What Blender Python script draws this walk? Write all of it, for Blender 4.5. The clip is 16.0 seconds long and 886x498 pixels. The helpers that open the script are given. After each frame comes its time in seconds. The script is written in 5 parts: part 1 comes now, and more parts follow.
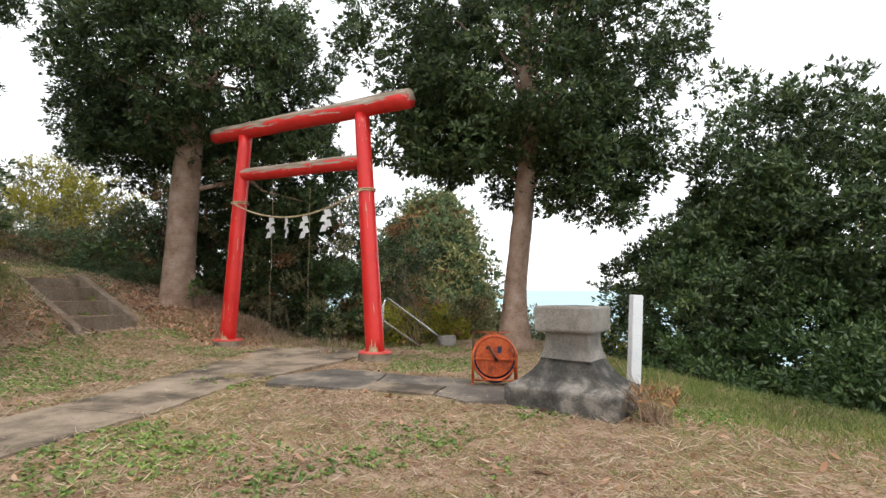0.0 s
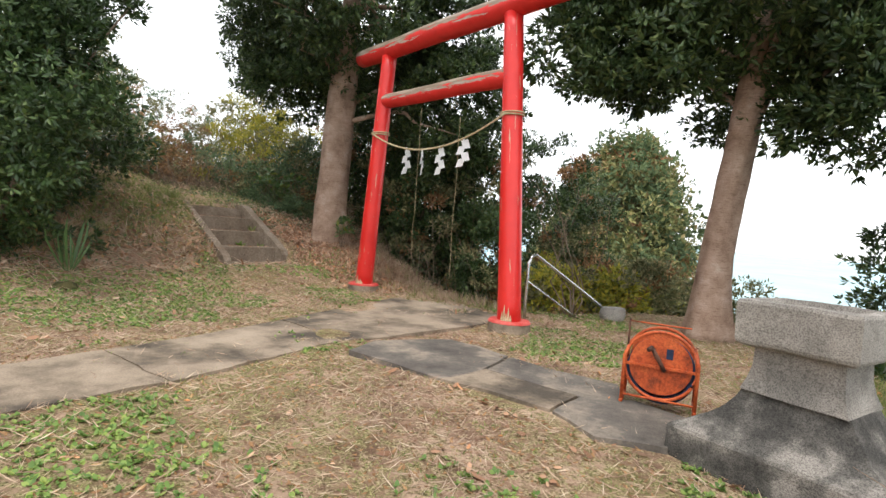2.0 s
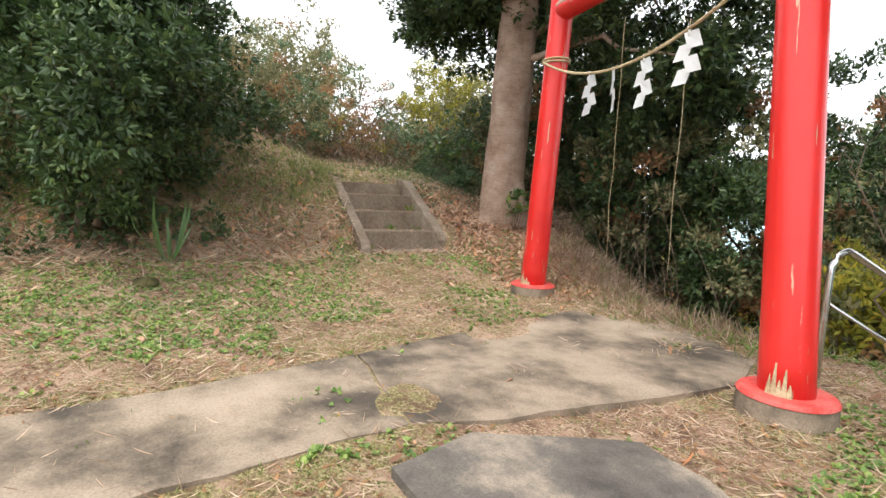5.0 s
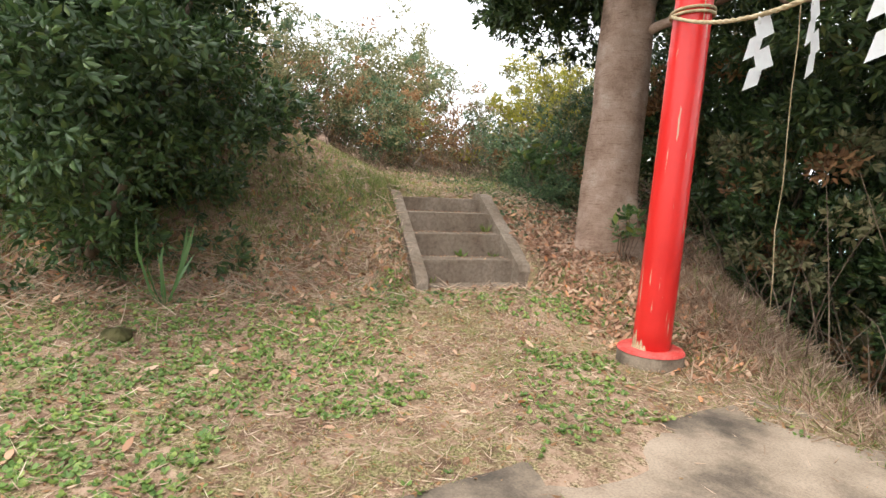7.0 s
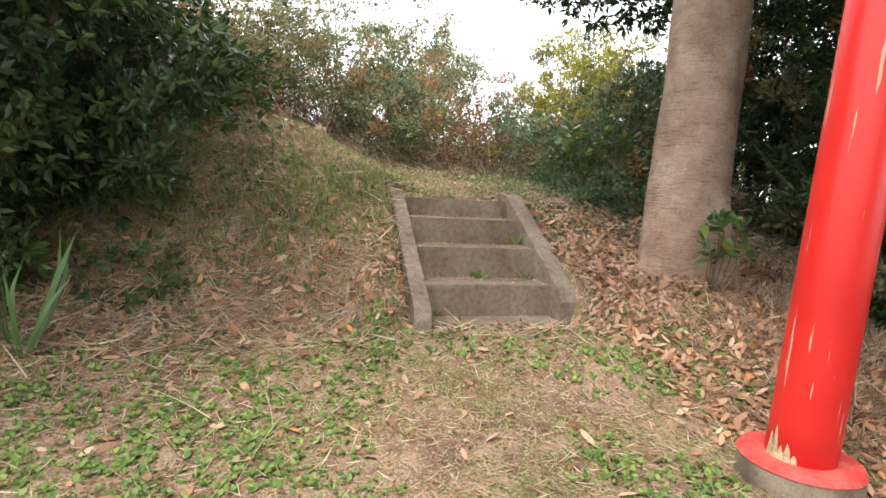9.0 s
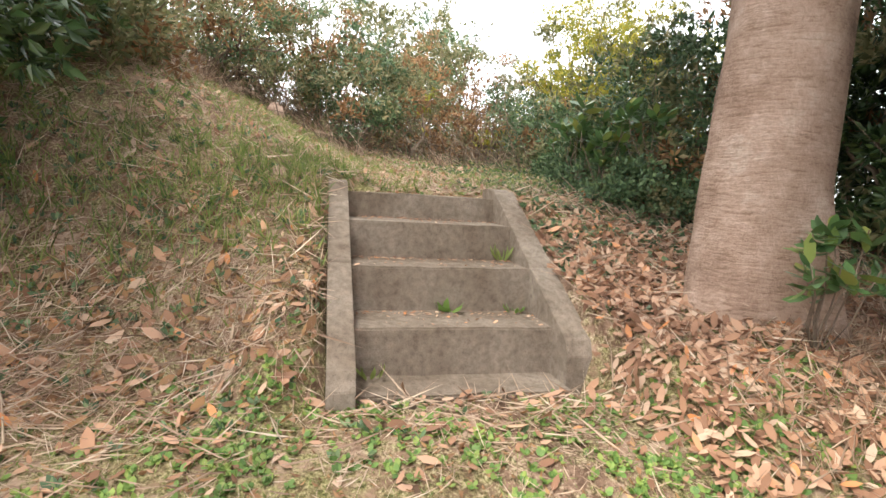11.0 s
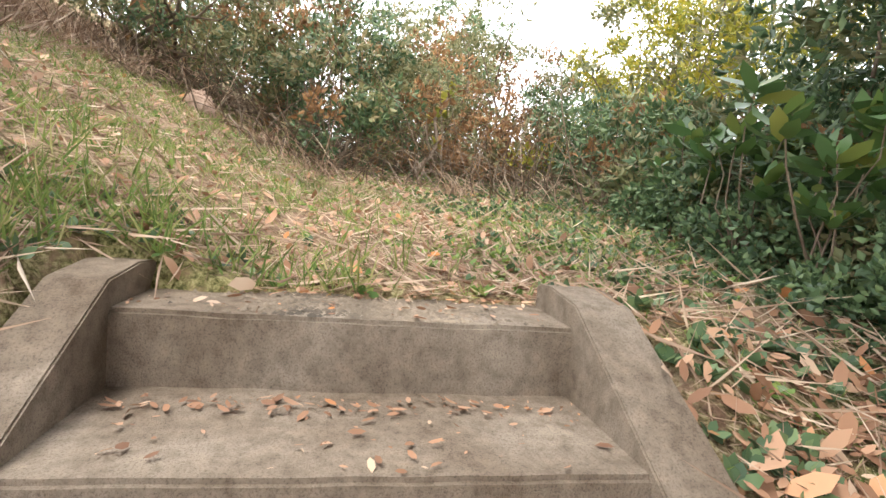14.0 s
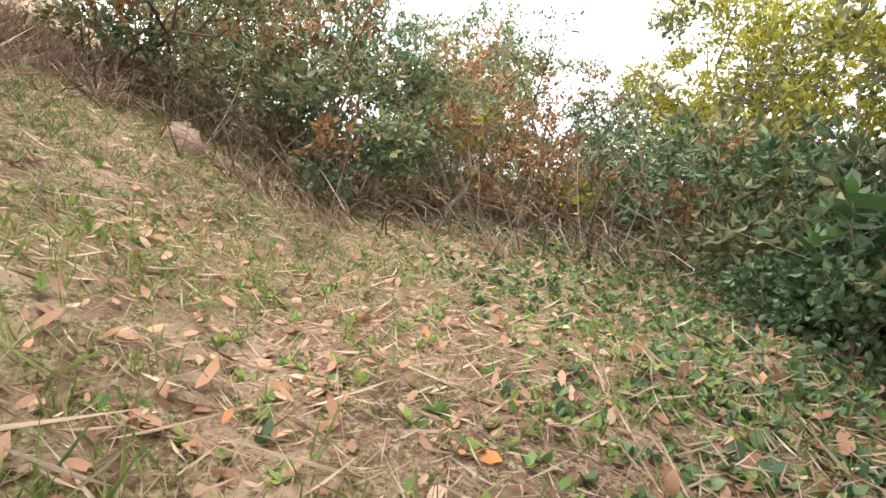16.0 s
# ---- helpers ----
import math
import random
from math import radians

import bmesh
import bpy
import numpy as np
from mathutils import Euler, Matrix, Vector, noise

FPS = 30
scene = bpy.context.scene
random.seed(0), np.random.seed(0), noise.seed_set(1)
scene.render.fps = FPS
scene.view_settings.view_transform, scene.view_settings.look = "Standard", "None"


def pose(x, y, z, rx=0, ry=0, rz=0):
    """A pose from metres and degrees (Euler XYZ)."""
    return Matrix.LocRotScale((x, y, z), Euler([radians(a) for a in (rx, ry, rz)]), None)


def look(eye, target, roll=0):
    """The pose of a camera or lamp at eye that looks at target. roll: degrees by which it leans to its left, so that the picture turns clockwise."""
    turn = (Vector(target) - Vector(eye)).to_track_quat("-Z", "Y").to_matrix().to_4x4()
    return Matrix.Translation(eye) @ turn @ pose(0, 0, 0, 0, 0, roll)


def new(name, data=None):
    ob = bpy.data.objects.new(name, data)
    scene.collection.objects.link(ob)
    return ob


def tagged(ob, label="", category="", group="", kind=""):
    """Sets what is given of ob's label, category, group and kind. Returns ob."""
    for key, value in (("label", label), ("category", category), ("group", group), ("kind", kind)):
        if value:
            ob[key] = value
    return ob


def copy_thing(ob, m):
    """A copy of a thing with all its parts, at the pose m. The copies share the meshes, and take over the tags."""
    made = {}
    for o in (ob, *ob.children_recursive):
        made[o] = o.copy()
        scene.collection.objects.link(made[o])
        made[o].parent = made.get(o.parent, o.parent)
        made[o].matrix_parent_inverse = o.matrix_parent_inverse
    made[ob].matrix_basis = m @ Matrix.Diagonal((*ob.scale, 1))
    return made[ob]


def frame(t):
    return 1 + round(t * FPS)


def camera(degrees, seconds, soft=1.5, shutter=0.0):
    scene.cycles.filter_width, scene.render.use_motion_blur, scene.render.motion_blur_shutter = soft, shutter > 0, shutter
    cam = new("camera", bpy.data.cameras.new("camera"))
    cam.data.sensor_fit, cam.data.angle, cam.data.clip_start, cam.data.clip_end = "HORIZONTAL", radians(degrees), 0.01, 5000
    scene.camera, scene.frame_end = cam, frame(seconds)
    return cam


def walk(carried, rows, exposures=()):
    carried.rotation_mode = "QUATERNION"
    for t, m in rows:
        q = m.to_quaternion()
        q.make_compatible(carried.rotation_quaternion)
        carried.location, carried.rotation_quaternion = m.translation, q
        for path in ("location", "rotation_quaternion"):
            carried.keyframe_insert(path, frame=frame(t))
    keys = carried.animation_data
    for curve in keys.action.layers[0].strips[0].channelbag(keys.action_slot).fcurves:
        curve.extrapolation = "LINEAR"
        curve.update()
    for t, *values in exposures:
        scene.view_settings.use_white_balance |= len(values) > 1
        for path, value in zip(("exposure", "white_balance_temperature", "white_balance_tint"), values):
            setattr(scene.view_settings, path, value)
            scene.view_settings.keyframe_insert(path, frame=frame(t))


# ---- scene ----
cam = camera(81.0, 16.0)
METRES, EYE, TILT, LEAN, TURN = 15.4, 1.4, 0.0, 0.0, 0.0
PATH = [
    (0, (0.058, 0.32, 1.251), (0.049, 2.314, 1.4), 0.5),
    (0.5, (0.222, 0.782, 1.285), (0.082, 2.776, 1.363), 2.0),
    (1, (0.339, 1.263, 1.319), (0.027, 3.238, 1.331), 3.3),
    (1.5, (0.419, 1.805, 1.304), (-0.091, 3.739, 1.269), 4.1),
    (2, (0.439, 2.333, 1.349), (-0.27, 4.201, 1.263), 4.6),
    (2.5, (0.413, 2.827, 1.356), (-0.452, 4.625, 1.223), 4.8),
    (3, (0.361, 3.347, 1.311), (-0.648, 5.065, 1.137), 4.8),
    (3.5, (0.318, 3.877, 1.269), (-0.821, 5.51, 1.079), 5.1),
    (4, (0.156, 4.43, 1.302), (-1.111, 5.963, 1.091), 4.6),
    (4.2, (0.059, 4.6, 1.313), (-1.25, 6.096, 1.092), 4.2),
    (6.3, (-1.191, 6.25, 1.405), (-2.753, 7.482, 1.194), 2.7),
    (6.5, (-1.292, 6.381, 1.426), (-2.892, 7.562, 1.212), 2.8),
    (7, (-1.586, 6.79, 1.451), (-3.248, 7.88, 1.237), 2.5),
    (7.5, (-1.842, 7.1, 1.463), (-3.523, 8.164, 1.253), 2.2),
    (8, (-2.291, 7.345, 1.454), (-3.988, 8.382, 1.248), 2.2),
    (8.5, (-2.649, 7.565, 1.426), (-4.356, 8.586, 1.222), 2.6),
    (9, (-3.037, 7.867, 1.414), (-4.751, 8.877, 1.208), 2.9),
    (9.2, (-3.192, 7.97, 1.388), (-4.9, 8.988, 1.179), 3.2),
    (11.3, (-4.508, 9.168, 1.432), (-6.236, 10.15, 1.21), 3.8),
    (11.5, (-4.681, 9.275, 1.455), (-6.41, 10.255, 1.233), 4.3),
    (12, (-5.147, 9.593, 1.424), (-6.886, 10.555, 1.201), 4.4),
    (12.5, (-5.62, 9.851, 1.475), (-7.366, 10.801, 1.258), 4.6),
    (13, (-6.138, 10.122, 1.523), (-7.896, 11.053, 1.323), 4.6),
    (13.5, (-6.465, 10.328, 1.614), (-8.233, 11.244, 1.431), 4.8),
    (14, (-6.755, 10.53, 1.696), (-8.532, 11.432, 1.527), 5.1),
    (14.5, (-7.036, 10.651, 1.72), (-8.821, 11.539, 1.563), 5.4),
    (15, (-7.307, 10.759, 1.834), (-9.109, 11.615, 1.693), 5.6),
    (15.5, (-7.51, 10.824, 1.912), (-9.325, 11.652, 1.743), 5.6),
    (16, (-7.745, 10.882, 2.048), (-9.57, 11.693, 1.91), 5.3),
]
walk(cam, [(t, look(eye, target, roll)) for t, eye, target, roll in PATH],
     [(0.0, 0.20), (1.0, 0.40), (2.0, 0.5), (4.0, 0.75), (7.0, 1.03), (9.0, 1.12), (12.0, 1.55), (14.0, 1.60), (16.0, 1.42)])

# ---- light ----
world = bpy.data.worlds.new("overcast_sky")
scene.world = world
world.use_nodes = True
wn, wl = world.node_tree.nodes, world.node_tree.links
wn.clear()
w_out = wn.new("ShaderNodeOutputWorld")
w_sky = wn.new("ShaderNodeTexSky")
w_sky.sky_type, w_sky.sun_disc = "NISHITA", False
w_sky.sun_elevation, w_sky.sun_rotation = radians(66), radians(168)
w_bg1, w_bg2, w_mix = wn.new("ShaderNodeBackground"), wn.new("ShaderNodeBackground"), wn.new("ShaderNodeMixShader")
w_bg1.inputs["Strength"].default_value = 0.12
w_bg2.inputs["Color"].default_value = (0.97, 0.98, 1.0, 1)      # the cloud layer
w_bg2.inputs["Strength"].default_value = 1.5
w_mix.inputs[0].default_value = 0.86
wl.new(w_sky.outputs[0], w_bg1.inputs[0])
wl.new(w_bg1.outputs[0], w_mix.inputs[1])
wl.new(w_bg2.outputs[0], w_mix.inputs[2])
wl.new(w_mix.outputs[0], w_out.inputs[0])
sun = new("sun", bpy.data.lights.new("sun", "SUN"))
sun.data.energy, sun.data.angle, sun.data.color = 1.3, radians(25), (1.0, 0.95, 0.88)
sun.matrix_world = look((1.5, -7, 16), (0, 0, 0))

# ---- materials ----


def lin(c):
    return tuple(c) + (1.0,)


def mat_base(name, rough=0.8, spec=0.3, metal=0.0):
    m = bpy.data.materials.new(name)
    m.use_nodes = True
    b = m.node_tree.nodes["Principled BSDF"]
    b.inputs["Roughness"].default_value = rough
    b.inputs["Specular IOR Level"].default_value = spec
    b.inputs["Metallic"].default_value = metal
    return m, m.node_tree.nodes, m.node_tree.links, b


def noise_node(n, l, scale, detail=6, rough=0.6, coord="Object"):
    tc = n.new("ShaderNodeTexCoord")
    t = n.new("ShaderNodeTexNoise")
    t.inputs["Scale"].default_value, t.inputs["Detail"].default_value, t.inputs["Roughness"].default_value = scale, detail, rough
    l.new(tc.outputs[coord], t.inputs["Vector"])
    return t


def ramp_node(n, l, src, stops, squeeze=1.0):
    r = n.new("ShaderNodeValToRGB")
    el = r.color_ramp.elements
    while len(el) < len(stops):
        el.new(0.5)
    for e, (p, c) in zip(el, stops):
        e.position, e.color = (0.5 + (p - 0.5) * squeeze, lin(c))
    l.new(src, r.inputs[0])
    return r


def mix_node(n, l, fac, a, b, mode="MIX"):
    m = n.new("ShaderNodeMix")
    m.data_type, m.blend_type = "RGBA", mode
    if isinstance(fac, (int, float)):
        m.inputs[0].default_value = fac
    else:
        l.new(fac, m.inputs[0])
    for sock, v in ((m.inputs[6], a), (m.inputs[7], b)):
        if isinstance(v, tuple):
            sock.default_value = lin(v)
        else:
            l.new(v, sock)
    return m.outputs[2]


def bump_to(n, l, b, src, strength, dist):
    bp = n.new("ShaderNodeBump")
    bp.inputs["Strength"].default_value, bp.inputs["Distance"].default_value = strength, dist
    l.new(src, bp.inputs["Height"])
    l.new(bp.outputs[0], b.inputs["Normal"])


def two_scale(name, stops_big, stops_fine, big=1.5, fine=40, rough=0.85, spec=0.3, bump=0.5, dist=0.01, metal=0.0, coord="Object"):
    """A surface with large patches and a fine grain multiplied over them."""
    m, n, l, b = mat_base(name, rough, spec, metal)
    a = noise_node(n, l, big, 8, 0.65, coord)
    c = noise_node(n, l, fine, 5, 0.7, coord)
    col = mix_node(n, l, 1.0, ramp_node(n, l, a.outputs[0], stops_big, 0.6).outputs[0], ramp_node(n, l, c.outputs[0], stops_fine, 0.7).outputs[0], "MULTIPLY")
    l.new(col, b.inputs["Base Color"])
    bump_to(n, l, b, c.outputs[0], bump, dist)
    return m


def leaf_mat(name, stops, rough=0.45, trans=0.35, patch=0.6, spec=0.4):
    """Foliage: each leaf its own tone, light shining through."""
    m, n, l, b = mat_base(name, rough, spec)
    geo = n.new("ShaderNodeNewGeometry")
    r = ramp_node(n, l, geo.outputs["Random Per Island"], stops)
    big = noise_node(n, l, patch, 3)
    tone = ramp_node(n, l, big.outputs[0], [(0.3, (0.7, 0.7, 0.7)), (0.7, (1.2, 1.2, 1.1))])
    col = mix_node(n, l, 1.0, r.outputs[0], tone.outputs[0], "MULTIPLY")
    l.new(col, b.inputs["Base Color"])
    t = n.new("ShaderNodeBsdfTranslucent")
    l.new(col, t.inputs[0])
    mx = n.new("ShaderNodeMixShader")
    mx.inputs[0].default_value = trans
    l.new(b.outputs[0], mx.inputs[1])
    l.new(t.outputs[0], mx.inputs[2])
    l.new(mx.outputs[0], n["Material Output"].inputs[0])
    return m


M_LAUREL = leaf_mat("laurel_leaf", [(0, (0.026, 0.05, 0.019)), (0.5, (0.055, 0.095, 0.035)), (0.85, (0.10, 0.15, 0.052)), (1, (0.17, 0.21, 0.075))], 0.36, 0.24)
M_DARK = leaf_mat("camellia_leaf", [(0, (0.03, 0.058, 0.02)), (0.6, (0.055, 0.10, 0.034)), (0.9, (0.095, 0.15, 0.048)), (1, (0.15, 0.20, 0.065))], 0.35, 0.22)
M_OLIVE = leaf_mat("scrub_leaf", [(0, (0.10, 0.115, 0.05)), (0.5, (0.21, 0.22, 0.105)), (0.9, (0.34, 0.30, 0.16)), (1, (0.46, 0.36, 0.21))], 0.6, 0.3)
M_YELLOW = leaf_mat("yellow_leaf", [(0, (0.17, 0.20, 0.035)), (0.5, (0.36, 0.35, 0.05)), (0.9, (0.50, 0.42, 0.055)), (1, (0.56, 0.42, 0.05))], 0.55, 0.4)
M_BLUE = leaf_mat("vine_leaf", [(0, (0.055, 0.10, 0.05)), (0.6, (0.12, 0.19, 0.09)), (1, (0.22, 0.30, 0.14))], 0.45, 0.25)
M_BROWN = leaf_mat("withered_leaf", [(0, (0.18, 0.095, 0.05)), (0.5, (0.33, 0.18, 0.09)), (0.9, (0.44, 0.25, 0.12)), (1, (0.50, 0.32, 0.16))], 0.8, 0.25)
M_LITTER = leaf_mat("fallen_leaf", [(0, (0.20, 0.10, 0.06)), (0.45, (0.40, 0.215, 0.13)), (0.8, (0.55, 0.335, 0.225)), (0.93, (0.64, 0.47, 0.35)), (1, (0.66, 0.25, 0.08))], 0.75, 0.15)
M_STRAW = leaf_mat("straw", [(0, (0.24, 0.15, 0.105)), (0.5, (0.46, 0.32, 0.235)), (0.9, (0.64, 0.49, 0.375)), (1, (0.74, 0.61, 0.49))], 0.8, 0.2)
M_GRASS = leaf_mat("grass_blade", [(0, (0.12, 0.19, 0.05)), (0.5, (0.23, 0.31, 0.085)), (0.8, (0.35, 0.38, 0.13)), (1, (0.52, 0.43, 0.24))], 0.6, 0.4)
M_WEED = leaf_mat("clover_leaf", [(0, (0.10, 0.19, 0.05)), (0.6, (0.21, 0.33, 0.085)), (1, (0.36, 0.44, 0.12))], 0.55, 0.35)
M_FAR = leaf_mat("far_foliage", [(0, (0.14, 0.165, 0.075)), (0.45, (0.25, 0.27, 0.11)), (0.8, (0.36, 0.33, 0.14)), (1, (0.46, 0.34, 0.19))], 0.8, 0.2, 0.12)
M_FARDARK = leaf_mat("far_pine", [(0, (0.08, 0.125, 0.065)), (1, (0.17, 0.22, 0.10))], 0.8, 0.2, 0.2)



def bark_mat():
    """Smooth pinkish bark, blotched, with fine wrinkles round the trunk and a few dark scars."""
    m, n, l, b = mat_base("smooth_bark", 0.88, 0.15)
    blot = noise_node(n, l, 2.6, 8, 0.68)
    grain = noise_node(n, l, 60, 5, 0.7)
    tc, mp = n.new("ShaderNodeTexCoord"), n.new("ShaderNodeMapping")
    mp.inputs["Scale"].default_value = (9, 9, 60)
    l.new(tc.outputs["Object"], mp.inputs[0])
    rings = n.new("ShaderNodeTexNoise")
    rings.inputs["Scale"].default_value, rings.inputs["Detail"].default_value = 1.0, 5
    l.new(mp.outputs[0], rings.inputs["Vector"])
    base = ramp_node(n, l, blot.outputs[0], [(0.2, (0.20, 0.13, 0.095)), (0.45, (0.40, 0.275, 0.205)), (0.6, (0.50, 0.36, 0.28)), (0.8, (0.60, 0.49, 0.41))], 0.75)
    lines = ramp_node(n, l, rings.outputs[0], [(0.32, (0.74, 0.71, 0.68)), (0.45, (1.0, 1.0, 1.0))])
    fine = ramp_node(n, l, grain.outputs[0], [(0.3, (0.74, 0.72, 0.70)), (0.6, (1, 1, 1))])
    c = mix_node(n, l, 1.0, mix_node(n, l, 1.0, base.outputs[0], lines.outputs[0], "MULTIPLY"), fine.outputs[0], "MULTIPLY")
    l.new(c, b.inputs["Base Color"])
    bump_to(n, l, b, mix_node(n, l, 0.5, rings.outputs[0], grain.outputs[0]), 0.9, 0.03)
    return m


M_BARK = bark_mat()
M_TWIG = two_scale("dry_twig", [(0.3, (0.14, 0.10, 0.07)), (0.7, (0.30, 0.225, 0.16))], [(0.3, (0.7, 0.7, 0.7)), (0.7, (1, 1, 1))], 2, 60)
M_CONC = two_scale("weathered_concrete", [(0.28, (0.085, 0.07, 0.054)), (0.42, (0.19, 0.15, 0.11)), (0.55, (0.31, 0.245, 0.18)), (0.75, (0.40, 0.32, 0.24))],
                   [(0.3, (0.72, 0.72, 0.72)), (0.6, (1, 1, 1))], 1.3, 70, 0.9, 0.25, 0.5, 0.006)
M_CONCDARK = two_scale("stained_concrete", [(0.25, (0.075, 0.067, 0.058)), (0.5, (0.155, 0.135, 0.115)), (0.66, (0.32, 0.265, 0.205))],
                       [(0.3, (0.7, 0.7, 0.7)), (0.6, (1, 1, 1))], 1.6, 80, 0.85, 0.3, 0.5, 0.006)


def step_mat():
    """Brownish cast concrete with drip stains, pitting and paler worn spots."""
    m, n, l, b = mat_base("step_concrete", 0.92, 0.2)
    big = noise_node(n, l, 1.7, 4, 0.5)
    mid = noise_node(n, l, 22, 6, 0.65)
    pit = noise_node(n, l, 190, 4, 0.7)
    tc, mp = n.new("ShaderNodeTexCoord"), n.new("ShaderNodeMapping")
    mp.inputs["Scale"].default_value = (3.2, 3.2, 1.2)
    l.new(tc.outputs["Object"], mp.inputs[0])
    drip = n.new("ShaderNodeTexNoise")
    drip.inputs["Scale"].default_value, drip.inputs["Detail"].default_value = 1.6, 5
    l.new(mp.outputs[0], drip.inputs["Vector"])
    base = ramp_node(n, l, big.outputs[0], [(0.3, (0.20, 0.155, 0.115)), (0.5, (0.255, 0.205, 0.158)), (0.7, (0.31, 0.258, 0.205))])
    stain = ramp_node(n, l, drip.outputs[0], [(0.30, (0.80, 0.77, 0.74)), (0.55, (1, 1, 1)), (0.78, (1.08, 1.07, 1.05))])
    spot = ramp_node(n, l, mid.outputs[0], [(0.34, (0.72, 0.70, 0.67)), (0.52, (1, 1, 1)), (0.70, (1.22, 1.21, 1.18))])
    fine = ramp_node(n, l, pit.outputs[0], [(0.36, (0.62, 0.61, 0.60)), (0.5, (1, 1, 1))])
    c = mix_node(n, l, 1.0, base.outputs[0], stain.outputs[0], "MULTIPLY")
    c = mix_node(n, l, 1.0, c, spot.outputs[0], "MULTIPLY")
    c = mix_node(n, l, 1.0, c, fine.outputs[0], "MULTIPLY")
    l.new(c, b.inputs["Base Color"])
    bump_to(n, l, b, mix_node(n, l, 0.5, mid.outputs[0], pit.outputs[0]), 0.8, 0.012)
    return m


M_STEP = step_mat()
M_GRAN = two_scale("speckled_granite", [(0.3, (0.20, 0.185, 0.165)), (0.55, (0.34, 0.31, 0.275)), (0.75, (0.43, 0.395, 0.35))],
                   [(0.38, (0.45, 0.45, 0.45)), (0.55, (1, 1, 1))], 2.2, 130, 0.85, 0.3, 0.8, 0.006)
M_GRANDARK = two_scale("lichened_granite", [(0.35, (0.07, 0.066, 0.06)), (0.53, (0.145, 0.135, 0.12)), (0.68, (0.33, 0.30, 0.265))],
                       [(0.38, (0.5, 0.5, 0.5)), (0.56, (1, 1, 1))], 3.2, 120, 0.9, 0.25, 0.9, 0.007)


def red_paint():
    m, n, l, b = mat_base("vermilion_paint", 0.32, 0.5)
    a = noise_node(n, l, 1.6, 6)
    tc = n.new("ShaderNodeTexCoord")
    mp = n.new("ShaderNodeMapping")
    mp.inputs["Scale"].default_value = (22, 22, 1.3)
    l.new(tc.outputs["Object"], mp.inputs[0])
    s = n.new("ShaderNodeTexNoise")
    s.inputs["Scale"].default_value, s.inputs["Detail"].default_value = 1.6, 5
    l.new(mp.outputs[0], s.inputs["Vector"])
    red = ramp_node(n, l, a.outputs[0], [(0.3, (0.58, 0.018, 0.016)), (0.7, (0.74, 0.032, 0.026))])
    crack = ramp_node(n, l, s.outputs[0], [(0.655, (0, 0, 0)), (0.67, (1, 1, 1))])
    col = mix_node(n, l, crack.outputs[0], red.outputs[0], (0.50, 0.33, 0.22))
    l.new(col, b.inputs["Base Color"])
    bump_to(n, l, b, s.outputs[0], 0.25, 0.008)
    return m


def worn_paint():
    """Red paint that has peeled off the weathered timber along the grain, most on upward faces."""
    m, n, l, b = mat_base("peeling_vermilion", 0.5, 0.4)
    tc = n.new("ShaderNodeTexCoord")
    mp = n.new("ShaderNodeMapping")
    mp.inputs["Scale"].default_value = (9, 9, 1.1)
    l.new(tc.outputs["Object"], mp.inputs[0])
    s = n.new("ShaderNodeTexNoise")
    s.inputs["Scale"].default_value, s.inputs["Detail"].default_value, s.inputs["Roughness"].default_value = 1.5, 7, 0.62
    l.new(mp.outputs[0], s.inputs["Vector"])
    geo = n.new("ShaderNodeNewGeometry")
    sep = n.new("ShaderNodeSeparateXYZ")
    l.new(geo.outputs["Normal"], sep.inputs[0])
    ma = n.new("ShaderNodeMath")
    ma.operation = "MULTIPLY_ADD"
    ma.inputs[1].default_value = 0.40
    l.new(sep.outputs[2], ma.inputs[0])
    l.new(s.outputs[0], ma.inputs[2])
    wood = ramp_node(n, l, s.outputs[0], [(0.45, (0.22, 0.17, 0.12)), (0.7, (0.52, 0.45, 0.37))])
    peel = ramp_node(n, l, ma.outputs[0], [(0.50, (0, 0, 0)), (0.52, (1, 1, 1))])
    a = noise_node(n, l, 3, 5)
    red = ramp_node(n, l, a.outputs[0], [(0.3, (0.55, 0.02, 0.016)), (0.7, (0.74, 0.035, 0.028))])
    l.new(mix_node(n, l, peel.outputs[0], red.outputs[0], wood.outputs[0]), b.inputs["Base Color"])
    bump_to(n, l, b, peel.outputs[0], 0.3, -0.006)
    return m


M_BROAD = leaf_mat("glossy_broad_leaf", [(0, (0.06, 0.12, 0.045)), (0.6, (0.11, 0.20, 0.07)), (0.9, (0.14, 0.24, 0.07)), (1, (0.30, 0.28, 0.07))], 0.3, 0.25)
M_FLOOR = two_scale("leaf_mould", [(0.3, (0.05, 0.05, 0.022)), (0.5, (0.10, 0.095, 0.04)), (0.7, (0.17, 0.14, 0.07))], [(0.3, (0.5, 0.5, 0.5)), (0.7, (1, 1, 1))], 0.5, 6, 0.95, 0.1, 0.9, 0.1)
M_RED = red_paint()
M_WORN = worn_paint()
M_REDRIM = two_scale("worn_red_paint", [(0.35, (0.60, 0.06, 0.05)), (0.65, (0.66, 0.13, 0.11))], [(0.35, (0.75, 0.72, 0.7)), (0.6, (1, 1, 1))], 6, 60, 0.7)
M_ROPE = two_scale("straw_rope", [(0.3, (0.45, 0.34, 0.19)), (0.7, (0.68, 0.56, 0.36))], [(0.3, (0.6, 0.6, 0.6)), (0.7, (1, 1, 1))], 8, 90, 0.9)
